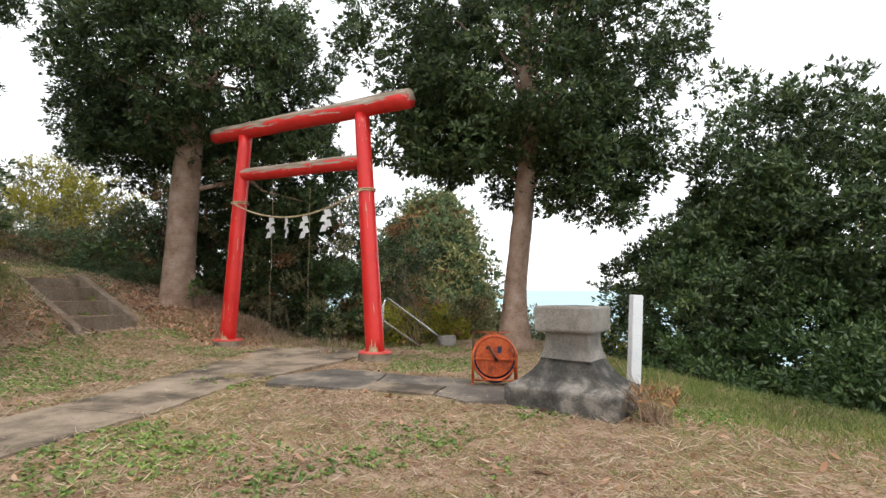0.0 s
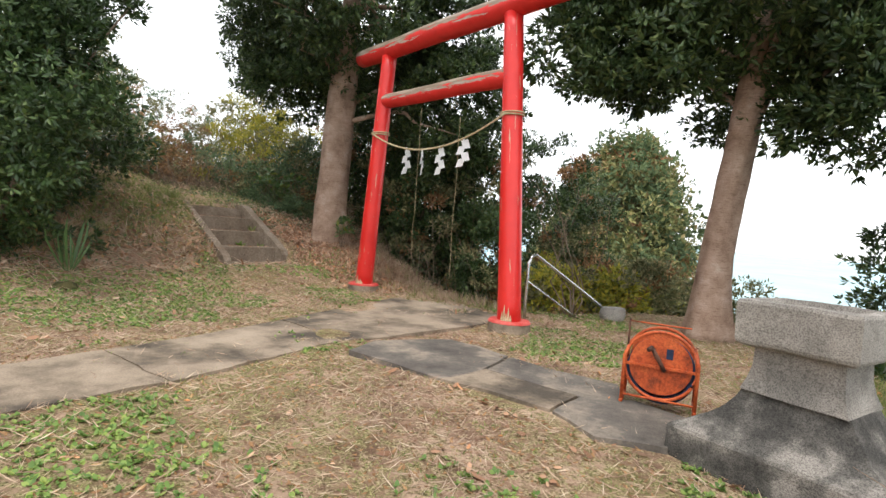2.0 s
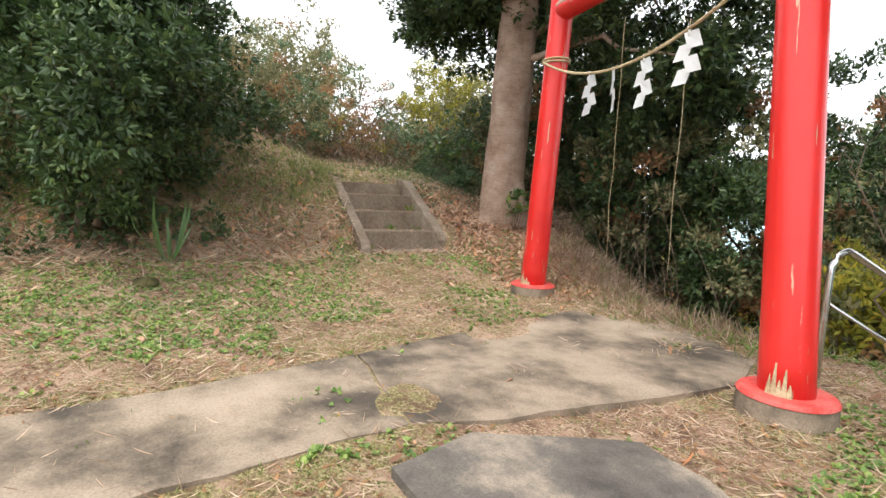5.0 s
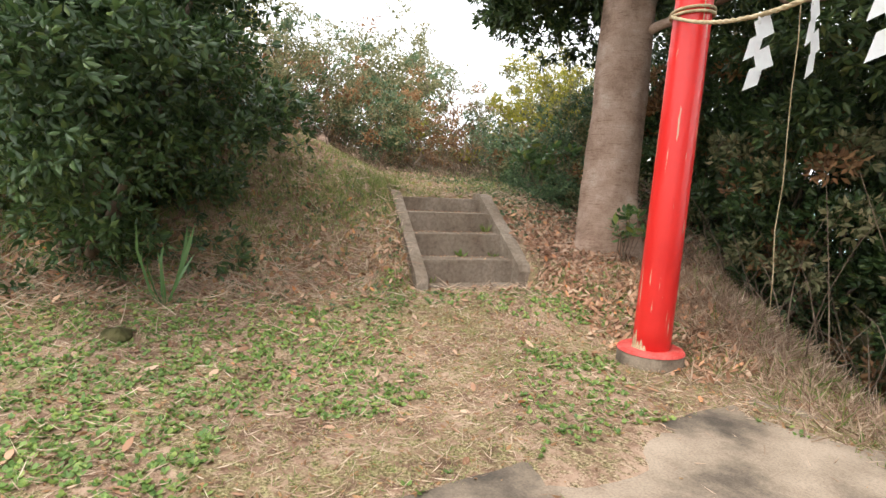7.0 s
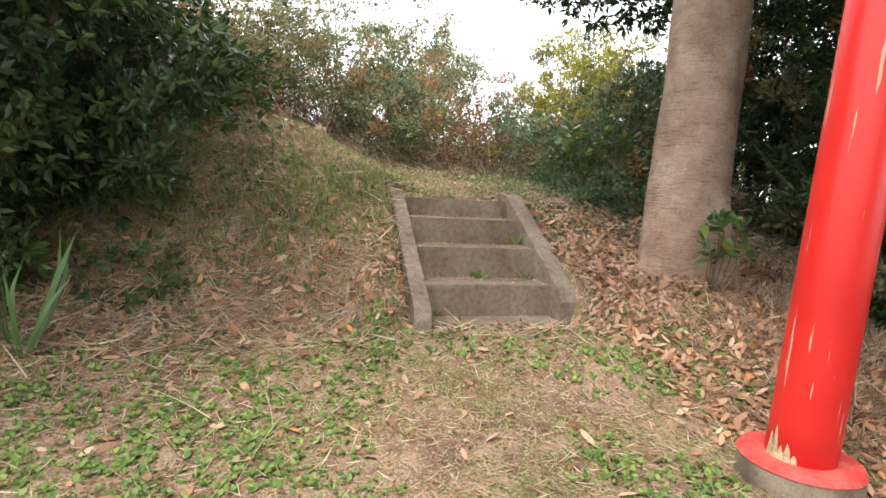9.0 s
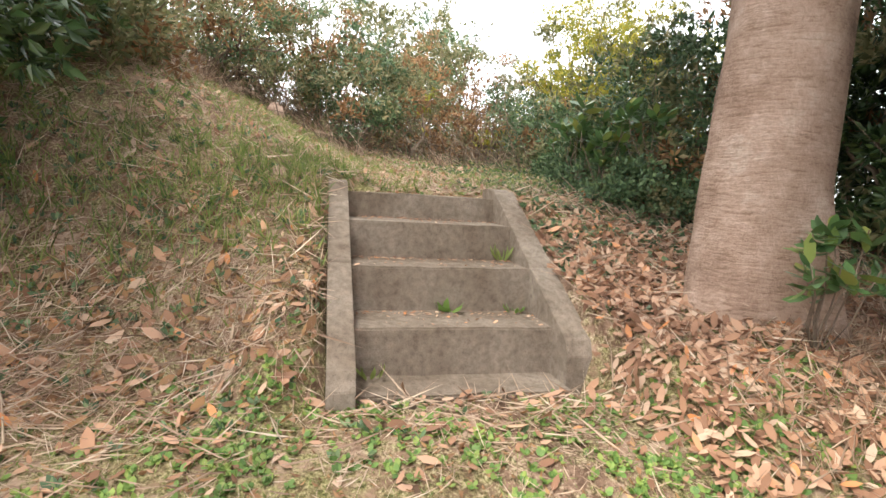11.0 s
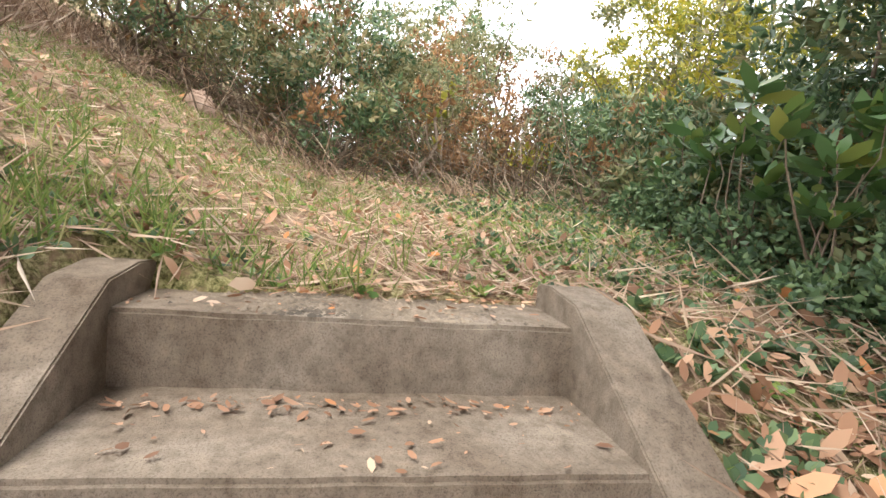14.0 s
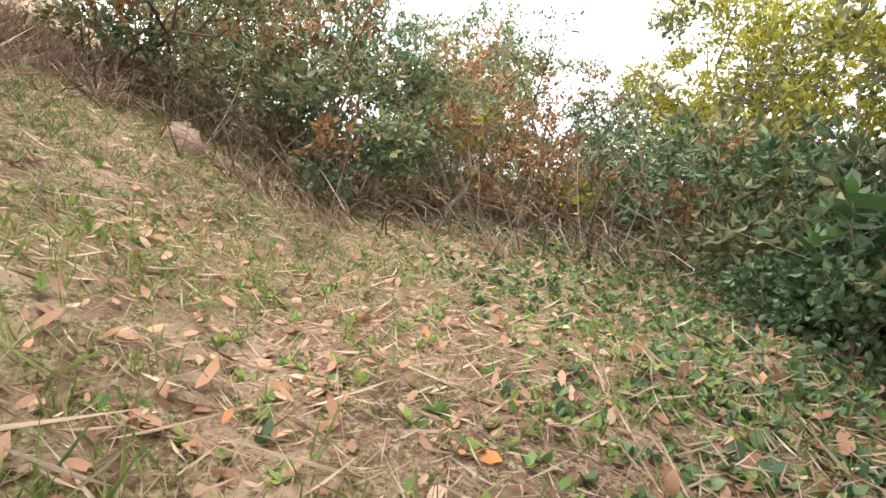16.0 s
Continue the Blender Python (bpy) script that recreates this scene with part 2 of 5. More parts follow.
M_PAPER = two_scale("white_paper", [(0.3, (0.82, 0.82, 0.82)), (0.7, (0.88, 0.88, 0.87))], [(0.3, (0.97, 0.97, 0.97)), (0.7, (1, 1, 1))], 5, 30, 0.8)
M_STEEL = two_scale("stainless_steel", [(0.3, (0.55, 0.55, 0.54)), (0.7, (0.68, 0.68, 0.67))], [(0.3, (0.85, 0.85, 0.85)), (0.7, (1, 1, 1))], 4, 60, 0.25, 0.5, 0.05, 0.001, 1.0)
M_ORANGE = two_scale("rusty_orange_paint", [(0.3, (0.26, 0.06, 0.025)), (0.45, (0.55, 0.10, 0.03)), (0.75, (0.68, 0.16, 0.05))], [(0.3, (0.6, 0.55, 0.5)), (0.6, (1, 1, 1))], 7, 60, 0.55)
M_RUST = two_scale("rusted_steel", [(0.3, (0.05, 0.03, 0.025)), (0.7, (0.16, 0.07, 0.04))], [(0.3, (0.7, 0.7, 0.7)), (0.7, (1, 1, 1))], 9, 70, 0.8)
M_HOSE = two_scale("blue_hose", [(0.3, (0.008, 0.014, 0.035)), (0.7, (0.012, 0.035, 0.10))], [(0.3, (0.8, 0.8, 0.8)), (0.7, (1, 1, 1))], 9, 50, 0.4, 0.5, 0.1)
M_WHITE = two_scale("white_board_paint", [(0.3, (0.72, 0.74, 0.76)), (0.7, (0.80, 0.81, 0.82))], [(0.25, (0.85, 0.84, 0.82)), (0.5, (1, 1, 1))], 3, 40, 0.6, 0.3, 0.1)
M_SEA = two_scale("sea_water", [(0.3, (0.36, 0.52, 0.56)), (0.7, (0.44, 0.60, 0.63))], [(0.3, (0.9, 0.9, 0.9)), (0.7, (1, 1, 1))], 0.02, 0.6, 0.65, 0.1, 0.2, 0.3)


def ground_mat():
    """Trodden earth under straw, with green patches, darker leaf mould further out."""
    m, n, l, b = mat_base("trodden_earth", 0.95, 0.15)
    a = noise_node(n, l, 0.55, 6, 0.6)
    p = noise_node(n, l, 2.6, 8, 0.7)
    f = noise_node(n, l, 55, 6, 0.75)
    g = noise_node(n, l, 14, 6, 0.7)
    soil = ramp_node(n, l, p.outputs[0], [(0.3, (0.13, 0.078, 0.05)), (0.5, (0.285, 0.18, 0.12)), (0.7, (0.47, 0.33, 0.235))], 0.5)
    straw = ramp_node(n, l, f.outputs[0], [(0.35, (0.07, 0.042, 0.027)), (0.5, (0.32, 0.21, 0.14)), (0.68, (0.68, 0.52, 0.385))], 0.6)
    green = ramp_node(n, l, f.outputs[0], [(0.35, (0.075, 0.09, 0.025)), (0.55, (0.21, 0.23, 0.065)), (0.7, (0.36, 0.35, 0.13))], 0.65)
    c = mix_node(n, l, ramp_node(n, l, g.outputs[0], [(0.42, (0, 0, 0)), (0.58, (1, 1, 1))]).outputs[0], soil.outputs[0], straw.outputs[0])
    mg = ramp_node(n, l, mix_node(n, l, 0.5, a.outputs[0], g.outputs[0]), [(0.46, (0, 0, 0)), (0.58, (0.70, 0.70, 0.70))])
    c = mix_node(n, l, mg.outputs[0], c, green.outputs[0])
    l.new(c, b.inputs["Base Color"])
    bump_to(n, l, b, mix_node(n, l, 0.4, f.outputs[0], g.outputs[0]), 0.9, 0.03)
    return m


M_GROUND = ground_mat()

# ---- mesh helpers ----
rng = np.random.default_rng(7)


def mesh_from(name, verts, faces, mat, smooth=False):
    me = bpy.data.meshes.new(name)
    verts = np.asarray(verts, dtype=np.float32)
    if isinstance(faces, np.ndarray):
        k = faces.shape[1]
        me.vertices.add(len(verts))
        me.vertices.foreach_set("co", verts.ravel())
        me.loops.add(faces.size)
        me.loops.foreach_set("vertex_index", faces.astype(np.int32).ravel())
        me.polygons.add(len(faces))
        me.polygons.foreach_set("loop_start", np.arange(0, faces.size, k, dtype=np.int32))
        me.update(calc_edges=True)
    else:
        me.from_pydata([tuple(v) for v in verts], [], faces)
    if smooth:
        me.polygons.foreach_set("use_smooth", np.ones(len(me.polygons), dtype=bool))
    me.materials.append(mat)
    me.update()
    return me


def put(ob, parent=None, label=""):
    if parent is not None:
        ob.parent = parent
    if label:
        ob["label"] = label
    return ob


def part(name, bm, mat, parent=None, label="", smooth=False):
    me = bpy.data.meshes.new(name)
    bm.to_mesh(me)
    bm.free()
    if smooth:
        me.polygons.foreach_set("use_smooth", np.ones(len(me.polygons), dtype=bool))
    me.materials.append(mat)
    return put(new(name, me), parent, label)


def box_bm(sx, sy, sz, bevel=0.01, at=(0, 0, 0), seg=2):
    bm = bmesh.new()
    bmesh.ops.create_cube(bm, size=1, matrix=Matrix.Translation(at) @ Matrix.Diagonal((sx, sy, sz, 1)))
    if bevel:
        bmesh.ops.bevel(bm, geom=bm.edges[:], offset=bevel, segments=seg, affect="EDGES")
    return bm


def tube(points, radii, sides=10, caps=True):
    """Vertices and faces of a round tube along points."""
    P = [Vector(p) for p in points]
    vs, fs = [], []
    up = Vector((0.31, 0.17, 0.93))
    for i, p in enumerate(P):
        d = (P[min(i + 1, len(P) - 1)] - P[max(i - 1, 0)]).normalized()
        a = d.cross(up)
        if a.length < 0.2:
            a = d.cross(Vector((1, 0, 0)))
        a.normalize()
        b = d.cross(a)
        r = radii[i] if hasattr(radii, "__len__") else radii
        for k in range(sides):
            t = 2 * math.pi * k / sides
            vs.append(p + a * (r * math.cos(t)) + b * (r * math.sin(t)))
    for i in range(len(P) - 1):
        for k in range(sides):
            k2 = (k + 1) % sides
            fs.append((i * sides + k, i * sides + k2, (i + 1) * sides + k2, (i + 1) * sides + k))
    if caps:
        fs.append(tuple(reversed(range(sides))))
        fs.append(tuple((len(P) - 1) * sides + k for k in range(sides)))
    return vs, fs


def tube_ob(name, points, radii, mat, parent=None, label="", sides=12):
    vs, fs = tube(points, radii, sides)
    return put(new(name, mesh_from(name, vs, fs, mat, True)), parent, label)


def vnoise(x, y, cell, seed):
    """Smooth value noise, -1 to 1, for arrays."""
    x, y = np.asarray(x, float) / cell, np.asarray(y, float) / cell
    xi, yi = np.floor(x).astype(np.int64), np.floor(y).astype(np.int64)
    fx, fy = x - xi, y - yi
    fx, fy = fx * fx * (3 - 2 * fx), fy * fy * (3 - 2 * fy)

    def h(a, b):
        k = (a * 374761393 + b * 668265263 + seed * 1442695041) & 0x7FFFFFFF
        k = ((k ^ (k >> 13)) * 1274126177) & 0x7FFFFFFF
        return ((k ^ (k >> 16)) & 0xFFFF) / 32767.5 - 1
    return (h(xi, yi) * (1 - fx) + h(xi + 1, yi) * fx) * (1 - fy) + (h(xi, yi + 1) * (1 - fx) + h(xi + 1, yi + 1) * fx) * fy


def sstep(a, b, v):
    t = np.clip((np.asarray(v, float) - a) / (b - a), 0, 1)
    return t * t * (3 - 2 * t)


# ---- the lie of the land ----
STAIR = (-6.80, 10.588)        # middle of the first riser's edge
AX, AY = -0.9590, 0.2840       # the way up the steps


def stair_uv(x, y):
    dx, dy = np.asarray(x, float) - STAIR[0], np.asarray(y, float) - STAIR[1]
    return AX * dx + AY * dy, -(-AY * dx + AX * dy)


EDGE = [(-14, 24), (-9.5, 17.5), (-5.6, 13.6), (-3.4, 11.3), (-1.5, 10.45), (-0.4, 10.9), (0.6, 12.3), (1.8, 13.0), (2.6, 11.6), (2.7, 8.2), (3.3, 6.4), (4.3, 5.0), (5.4, 2.5), (6.5, -3), (8, -30)]


def beyond_edge(x, y):
    """Distance past the edge of the level ground, negative on it."""
    x, y = np.asarray(x, float), np.asarray(y, float)
    best, sign = np.full(x.shape, 1e9), np.ones(x.shape)
    for (ax, ay), (bx, by) in zip(EDGE[:-1], EDGE[1:]):
        ex, ey = bx - ax, by - ay
        t = np.clip(((x - ax) * ex + (y - ay) * ey) / (ex * ex + ey * ey), 0, 1)
        dx, dy = x - ax - t * ex, y - ay - t * ey
        d = np.hypot(dx, dy)
        s = np.where(ex * (y - ay) - ey * (x - ax) > 0, 1.0, -1.0)
        sign = np.where(d < best, s, sign)
        best = np.minimum(d, best)
    return best * sign


def land(x, y, rough=True):
    x, y = np.asarray(x, float), np.asarray(y, float)
    u, v = stair_uv(x, y)
    flat = 0.05 + 0.30 * sstep(-2.3, -0.1, u) + 0.02 * vnoise(x, y, 1.7, 3)
    top = 1.385 + 0.13 * np.clip(u - 1.6, 0, 12) + 0.42 * np.clip(-v - 0.3, 0, 9) * sstep(0.6, 2.5, u) + 0.05 * np.clip(v - 1.0, 0, 8)
    left = sstep(-0.35, 1.40, u)
    right = np.clip((u + 1.6) / 3.2, 0, 1) ** 1.3
    w = sstep(-0.9, 0.9, v)
    climb = left * (1 - w) + right * w
    z = flat + (top - flat) * climb
    # the cut that holds the steps
    run = 0.27 + 0.56 * np.clip(u + 0.4, 0, 1.95)
    cut = sstep(0.80, 0.66, np.abs(v)) * sstep(1.60, 1.50, u) * sstep(-0.34, -0.28, u)
    z = z + (np.minimum(z, run - 0.22) - z) * cut
    line = np.clip(0.49 + 0.569 * (u + 0.36), 0.3, 1.44) - 0.05 + 0.07 * (v < 0)
    hug = sstep(0.70, 0.82, np.abs(v)) * sstep(1.35, 0.95, np.abs(v)) * sstep(-0.6, -0.25, u) * sstep(2.05, 1.6, u)
    z = z + (np.maximum(z, line) - z) * hug
    z = z + 0.38 * np.exp(-((x + 4.6) / 0.9) ** 2 - ((y - 12.15) / 0.65) ** 2)
    z = z + 0.14 * np.exp(-((x + 6.1) / 0.8) ** 2 - ((y - 12.2) / 0.6) ** 2)
    front = sstep(1.0, 0.72, np.abs(v)) * sstep(-1.9, -0.7, u) * sstep(-0.22, -0.30, u)
    z = z + (np.minimum(z, 0.325) - z) * front
    d = beyond_edge(x, y)
    fall = np.where(d > 0, 0.62 * d * sstep(-0.2, 1.6, d), 0)
    hill = 17.5 * np.exp(-(np.abs((x + 1.0) / 6.2) ** 2.6 + ((y - 50) / 10) ** 2)) * (1 + 0.10 * vnoise(x, y, 5.0, 71)) + 6 * np.exp(-(((x + 18) / 12) ** 2 + ((y - 44) / 12) ** 2))
    z = z - np.minimum(fall, 12 + 0.15 * np.clip(fall - 12, 0, 130)) + hill * sstep(3, 25, d)
    if rough:
        out = 1 + 2 * sstep(0, 6, d) + 1.2 * climb
        z = z + out * (0.012 * vnoise(x, y, 0.35, 5) + 0.02 * vnoise(x, y, 0.9, 6)) * (1 - cut)
    return z


def grown_axis(lo, hi, step, far):
    core = list(np.arange(lo, hi + 1e-6, step))
    s, a = step, []
    p = hi
    while p < far:
        s *= 1.16
        p += s
        a.append(p)
    s, b = step, []
    p = lo
    while p > -far:
        s *= 1.16
        p -= s
        b.append(p)
    return np.array(b[::-1] + core + a)


gx, gy = grown_axis(-15, 6, 0.115, 3500), grown_axis(-1, 17, 0.115, 3500)
GX, GY = np.meshgrid(gx, gy)
GZ = land(GX, GY)
nx, ny = len(gx), len(gy)
idx = np.arange(nx * ny).reshape(ny, nx)
quads = np.stack([idx[:-1, :-1], idx[:-1, 1:], idx[1:, 1:], idx[1:, :-1]], -1).reshape(-1, 4)
ground = new("ground", mesh_from("ground", np.stack([GX, GY, GZ], -1).reshape(-1, 3), quads, M_GROUND, True))
ground.data.materials.append(M_FLOOR)
wild = beyond_edge(GX[:-1, :-1], GY[:-1, :-1]).ravel() > 1.0
ground.data.polygons.foreach_set("material_index", wild.astype(np.int32))
tagged(ground, "trodden earth with dry straw and green patches", "ground", kind="structure")
bm = bmesh.new()
bmesh.ops.create_grid(bm, x_segments=2, y_segments=2, size=4500, matrix=Matrix.Translation((0, 0, -15)))
tagged(part("water", bm, M_SEA), "pale turquoise sea below the headland", "sea", kind="structure")

# ---- foliage helpers ----


def unit(v):
    return v / np.maximum(np.linalg.norm(v, axis=1, keepdims=True), 1e-9)


def blades(base, way, side, length, width, fold=0.25, belly=0.45):
    """Leaf blades of two triangles pairs: base, two sides, tip, folded on the midrib."""
    n = len(base)
    nor = unit(np.cross(way, side))
    length, width = np.broadcast_to(length, (n,))[:, None], np.broadcast_to(width, (n,))[:, None]
    mid = base + way * length * belly + nor * width * fold
    tip = base + way * length - nor * length * 0.10
    v = np.stack([base, mid + side * width * 0.5, tip, mid - side * width * 0.5], 1).reshape(-1, 3)
    i = np.arange(n)[:, None] * 4
    f = np.concatenate([i + np.array([[0, 1, 2]]), i + np.array([[0, 2, 3]])], 1).reshape(-1, 3)
    return v, f


def round_blades(base, way, side, length, width, curl):
    """Leaf blades with a rounded outline, bent along their length."""
    n = len(base)
    nor = unit(np.cross(way, side))
    length, width = np.broadcast_to(length, (n,))[:, None], np.broadcast_to(width, (n,))[:, None]
    c = np.broadcast_to(curl, (n,))[:, None]
    cols = [base]
    for s, h in ((0.28, 0.40), (0.68, 0.42)):
        m = base + way * length * s + nor * length * c * s * s
        cols += [m + side * width * h, m - side * width * h]
    cols.append(base + way * length * (1 - 0.25 * np.abs(c)) + nor * length * c)
    v = np.stack(cols, 1).reshape(-1, 3)
    i = np.arange(n)[:, None] * 6
    f = np.concatenate([i + np.array([t]) for t in ((0, 1, 2), (1, 3, 4), (1, 4, 2), (3, 5, 4))], 1).reshape(-1, 3)
    return v, f


def leaf_ob(name, base, way, length, width, mat, parent=None, label="", fold=0.25, belly=0.45, lie=None, curl=None):
    way = unit(way)
    ref = rng.normal(size=way.shape) if lie is None else unit(np.cross(way, lie)) + 0.35 * rng.normal(size=way.shape)
    side = unit(ref - way * np.sum(ref * way, 1, keepdims=True))
    if curl is None:
        v, f = blades(base, way, side, length, width, fold, belly)
    else:
        v, f = round_blades(base, way, side, length, width, rng.normal(size=len(base)) * curl[1] + curl[0])
    return put(new(name, mesh_from(name, v, f, mat)), parent, label)


def ball(n):
    return unit(rng.normal(size=(n, 3)))


def clump_points(centre, radii, n_clump, r_clump, n_rosette, shell=0.55, low=-1.0):
    """Places of leaf rosettes in clumps through an uneven crown, with the way each one faces."""
    c, rad = np.array(centre), np.array(radii)
    d = ball(n_clump * 3)
    d = d[d[:, 2] > low][:n_clump]
    r = shell + (1 - shell) * rng.random(len(d)) ** 0.6
    wob = 1 + 0.20 * np.sin(d[:, 0] * 4 + c[0]) * np.cos(d[:, 1] * 5 + c[1]) + 0.12 * np.sin(d[:, 2] * 9 + c[0])
    cc = c + d * rad * (r * wob)[:, None]
    dd = ball(len(cc) * n_rosette)
    cr = np.repeat(cc, n_rosette, 0)
    rr = r_clump * (0.55 + 0.6 * rng.random(len(cc)))
    p = cr + dd * np.repeat(rr, n_rosette)[:, None] * (0.4 + 0.6 * rng.random((len(dd), 1))) * np.array([1, 1, 0.7])
    face = unit(dd * 0.7 + np.repeat(d, n_rosette, 0) * 0.6 + np.array([0, 0, 0.35]))
    return cc, p, face


def rosettes(p, face, k, length, spread=0.9):
    n = len(p)
    base = np.repeat(p, k, 0)
    f = np.repeat(face, k, 0)
    way = unit(f * (0.35 + 0.3 * rng.random((n * k, 1))) + spread * ball(n * k))
    ln = length * (0.65 + 0.6 * rng.random(n * k))
    return base + way * 0.015, way, ln


def crown(parent, centre, radii, n_clump, r_clump, n_ros, k, leaf, mat, shell=0.5, low=-1.0, ratio=0.36, name="crown", label=""):
    cc, p, face = clump_points(centre, radii, n_clump, r_clump, n_ros, shell, low)
    b, w, ln = rosettes(p, face, k, leaf)
    lie = np.repeat(face, k, 0)
    leaf_ob(name, b, w, ln, ln * ratio, mat, parent, label, lie=lie)
    return cc


def limb_path(a, b, n=7, bend=0.25, droop=0.0):
    a, b = Vector(a), Vector(b)
    d = (b - a).length
    j = [Vector(rng.normal(size=3) * bend * d * 0.12) for _ in range(n)]
    return [a.lerp(b, i / (n - 1)) + j[i] * math.sin(math.pi * i / (n - 1)) + Vector((0, 0, droop * d * math.sin(math.pi * i / (n - 1)))) for i in range(n)]


def trunk_mesh(path, radii, flare, mat, name, parent, seed=1, sides=28, label=""):
    """A tapered trunk with root flare and an uneven girth."""
    n = 40
    pts, rs = [], []
    for i in range(n):
        t = i / (n - 1) * (len(path) - 1)
        k = min(int(t), len(path) - 2)
        pts.append(Vector(path[k]).lerp(Vector(path[k + 1]), t - k))
        rs.append(radii[k] + (radii[k + 1] - radii[k]) * (t - k))
    vs, fs = tube(pts, rs, sides)
    out = []
    for j, v in enumerate(vs):
        i, k = divmod(j, sides)
        t = 2 * math.pi * k / sides
        h = (pts[i] - pts[0]).length
        g = 1 + flare * math.exp(-h / 0.45) * (0.55 + 0.45 * math.sin(3 * t + seed)) + 0.05 * math.sin(2 * t + 1.1 * h + seed) + 0.03 * math.sin(5 * t - 2.3 * h)
        g += 0.05 * noise.noise(v * 3.1)
        out.append(pts[i] + (v - pts[i]) * g)
    return put(new(name, mesh_from(name, out, fs, mat, True)), parent, label)


def empty(name, at=(0, 0, 0)):
    e = new(name)
    e.empty_display_size = 0.2
    e.location = at
    return e


def gz(x, y):
    return float(land(np.array([x]), np.array([y]), False)[0])


def tree(name, base, path, radii, crowns, mat, leaf, label, n_limb=12, flare=0.5, bark=M_BARK, k=8):
    t = empty(name)
    trunk = trunk_mesh(path, radii, flare, bark, "trunk", t, seed=base[0])
    ends = []
    for i, (c, r, nc, rc, nr, low) in enumerate(crowns):
        ends.append(crown(t, c, r, nc, rc, nr, k, leaf, mat, low=low))
    pick = np.concatenate(ends)
    pick = pick[rng.permutation(len(pick))[:n_limb]]
    for e in pick:
        h = 0.5 + 0.45 * rng.random()
        q = h * (len(path) - 1)
        i0 = min(int(q), len(path) - 2)
        a = Vector(path[i0]).lerp(Vector(path[i0 + 1]), q - i0)
        r0 = radii[-1] * (0.35 + 0.35 * rng.random())
        pts = limb_path(a, e, 7, 0.6, 0.06)
        tube_ob("limb", pts, [r0 * (1 - 0.8 * j / 6) for j in range(7)], bark, t, "", 7)
    tagged(t, label, "tree")
    return t


def bush(name, centre, radii, n_clump, r_clump, n_ros, leaf, mat, label, k=6, stems=8, category="shrub", ratio=0.4, shell=0.35, low=-1.0, stem_mat=None, parts=()):
    t = empty(name)
    x, y = centre[0], centre[1]
    z = gz(x, y)
    cc = crown(t, centre, radii, n_clump, r_clump, n_ros, k, leaf, mat, shell, low, ratio, name="foliage")
    for (m2, f) in parts:
        crown(t, centre, radii, max(2, int(n_clump * f)), r_clump, n_ros, k, leaf * 1.1, m2, shell, low, ratio, name="foliage")
    for e in cc[rng.permutation(len(cc))[:stems]]:
        a = (x + rng.normal() * radii[0] * 0.15, y + rng.normal() * radii[1] * 0.15, z - 0.1)
        pts = limb_path(a, e, 6, 0.5, 0.05)
        r0 = 0.012 + 0.012 * max(radii)
        tube_ob("stem", pts, [r0 * (1 - 0.8 * j / 5) for j in range(6)], stem_mat or M_TWIG, t, "", 6)
    tagged(t, label, category)
    return t


# ---- concrete paving ----


def slab(name, outline, z, thick, mat, label, wob=0.02, parent=None):
    """A cast slab with a broken, slightly uneven rim."""
    pts = []
    n = len(outline)
    for i in range(n):
        a, b = Vector(outline[i]), Vector(outline[(i + 1) % n])
        m = max(2, int((b - a).length / 0.12))
        for j in range(m):
            p = a.lerp(b, j / m)
            o = noise.noise_vector(Vector((p.x * 4, p.y * 4, 3.3))) * wob
            pts.append((p.x + o.x, p.y + o.y))
    bm = bmesh.new()
    top = [bm.verts.new((x, y, z + 0.006 * noise.noise(Vector((x * 2, y * 2, 0))))) for x, y in pts]
    f = bm.faces.new(top)
    if f.normal.z < 0:
        f.normal_flip()
    bm.normal_update()
    r = bmesh.ops.inset_region(bm, faces=[f], thickness=0.012, depth=0.008)
    rim = [e for e in bm.edges if e.is_boundary]
    ex = bmesh.ops.extrude_edge_only(bm, edges=rim)
    bmesh.ops.translate(bm, vec=(0, 0, -thick), verts=[v for v in ex["geom"] if isinstance(v, bmesh.types.BMVert)])
    bmesh.ops.recalc_face_normals(bm, faces=bm.faces[:])
    return part(name, bm, mat, parent, label)


paving = empty("pavement")
tagged(paving, "old cracked concrete path leading to the gate", "path", kind="structure")
slab("slab", [(-5.0, -3), (-3.85, -3), (-3.42, 2.0), (-2.90, 4.28), (-2.67, 5.12), (-3.75, 5.42), (-3.90, 4.72), (-4.4, 2)], 0.063, 0.2, M_CONC, "", 0.03, paving)
slab("slab", [(-2.66, 5.14), (-2.50, 6.47), (-2.40, 7.05), (-3.53, 7.50), (-3.62, 6.2), (-3.74, 5.44)], 0.061, 0.2, M_CONC, "", 0.03, paving)
slab("slab", [(-2.39, 7.07), (-2.15, 7.45), (-1.70, 8.58), (-1.42, 9.30), (-1.50, 10.05), (-2.70, 10.90), (-3.36, 10.66), (-3.46, 9.43), (-3.52, 7.52)], 0.063, 0.25, M_CONC, "", 0.03, paving)
slab("slab", [(-2.1, 6.70), (-1.45, 6.49), (-1.03, 6.33), (-0.80, 6.83), (-0.71, 7.50), (-1.1, 7.72), (-1.48, 7.84), (-2.11, 7.22)], 0.078, 0.2, M_CONCDARK, "blackened concrete slab", 0.03, paving)
slab("slab", [(-0.76, 6.92), (0.08, 6.59), (0.42, 6.72), (0.36, 7.15), (-0.18, 7.28), (-0.68, 7.48)], 0.073, 0.2, M_CONCDARK, "blackened concrete slab", 0.025, paving)
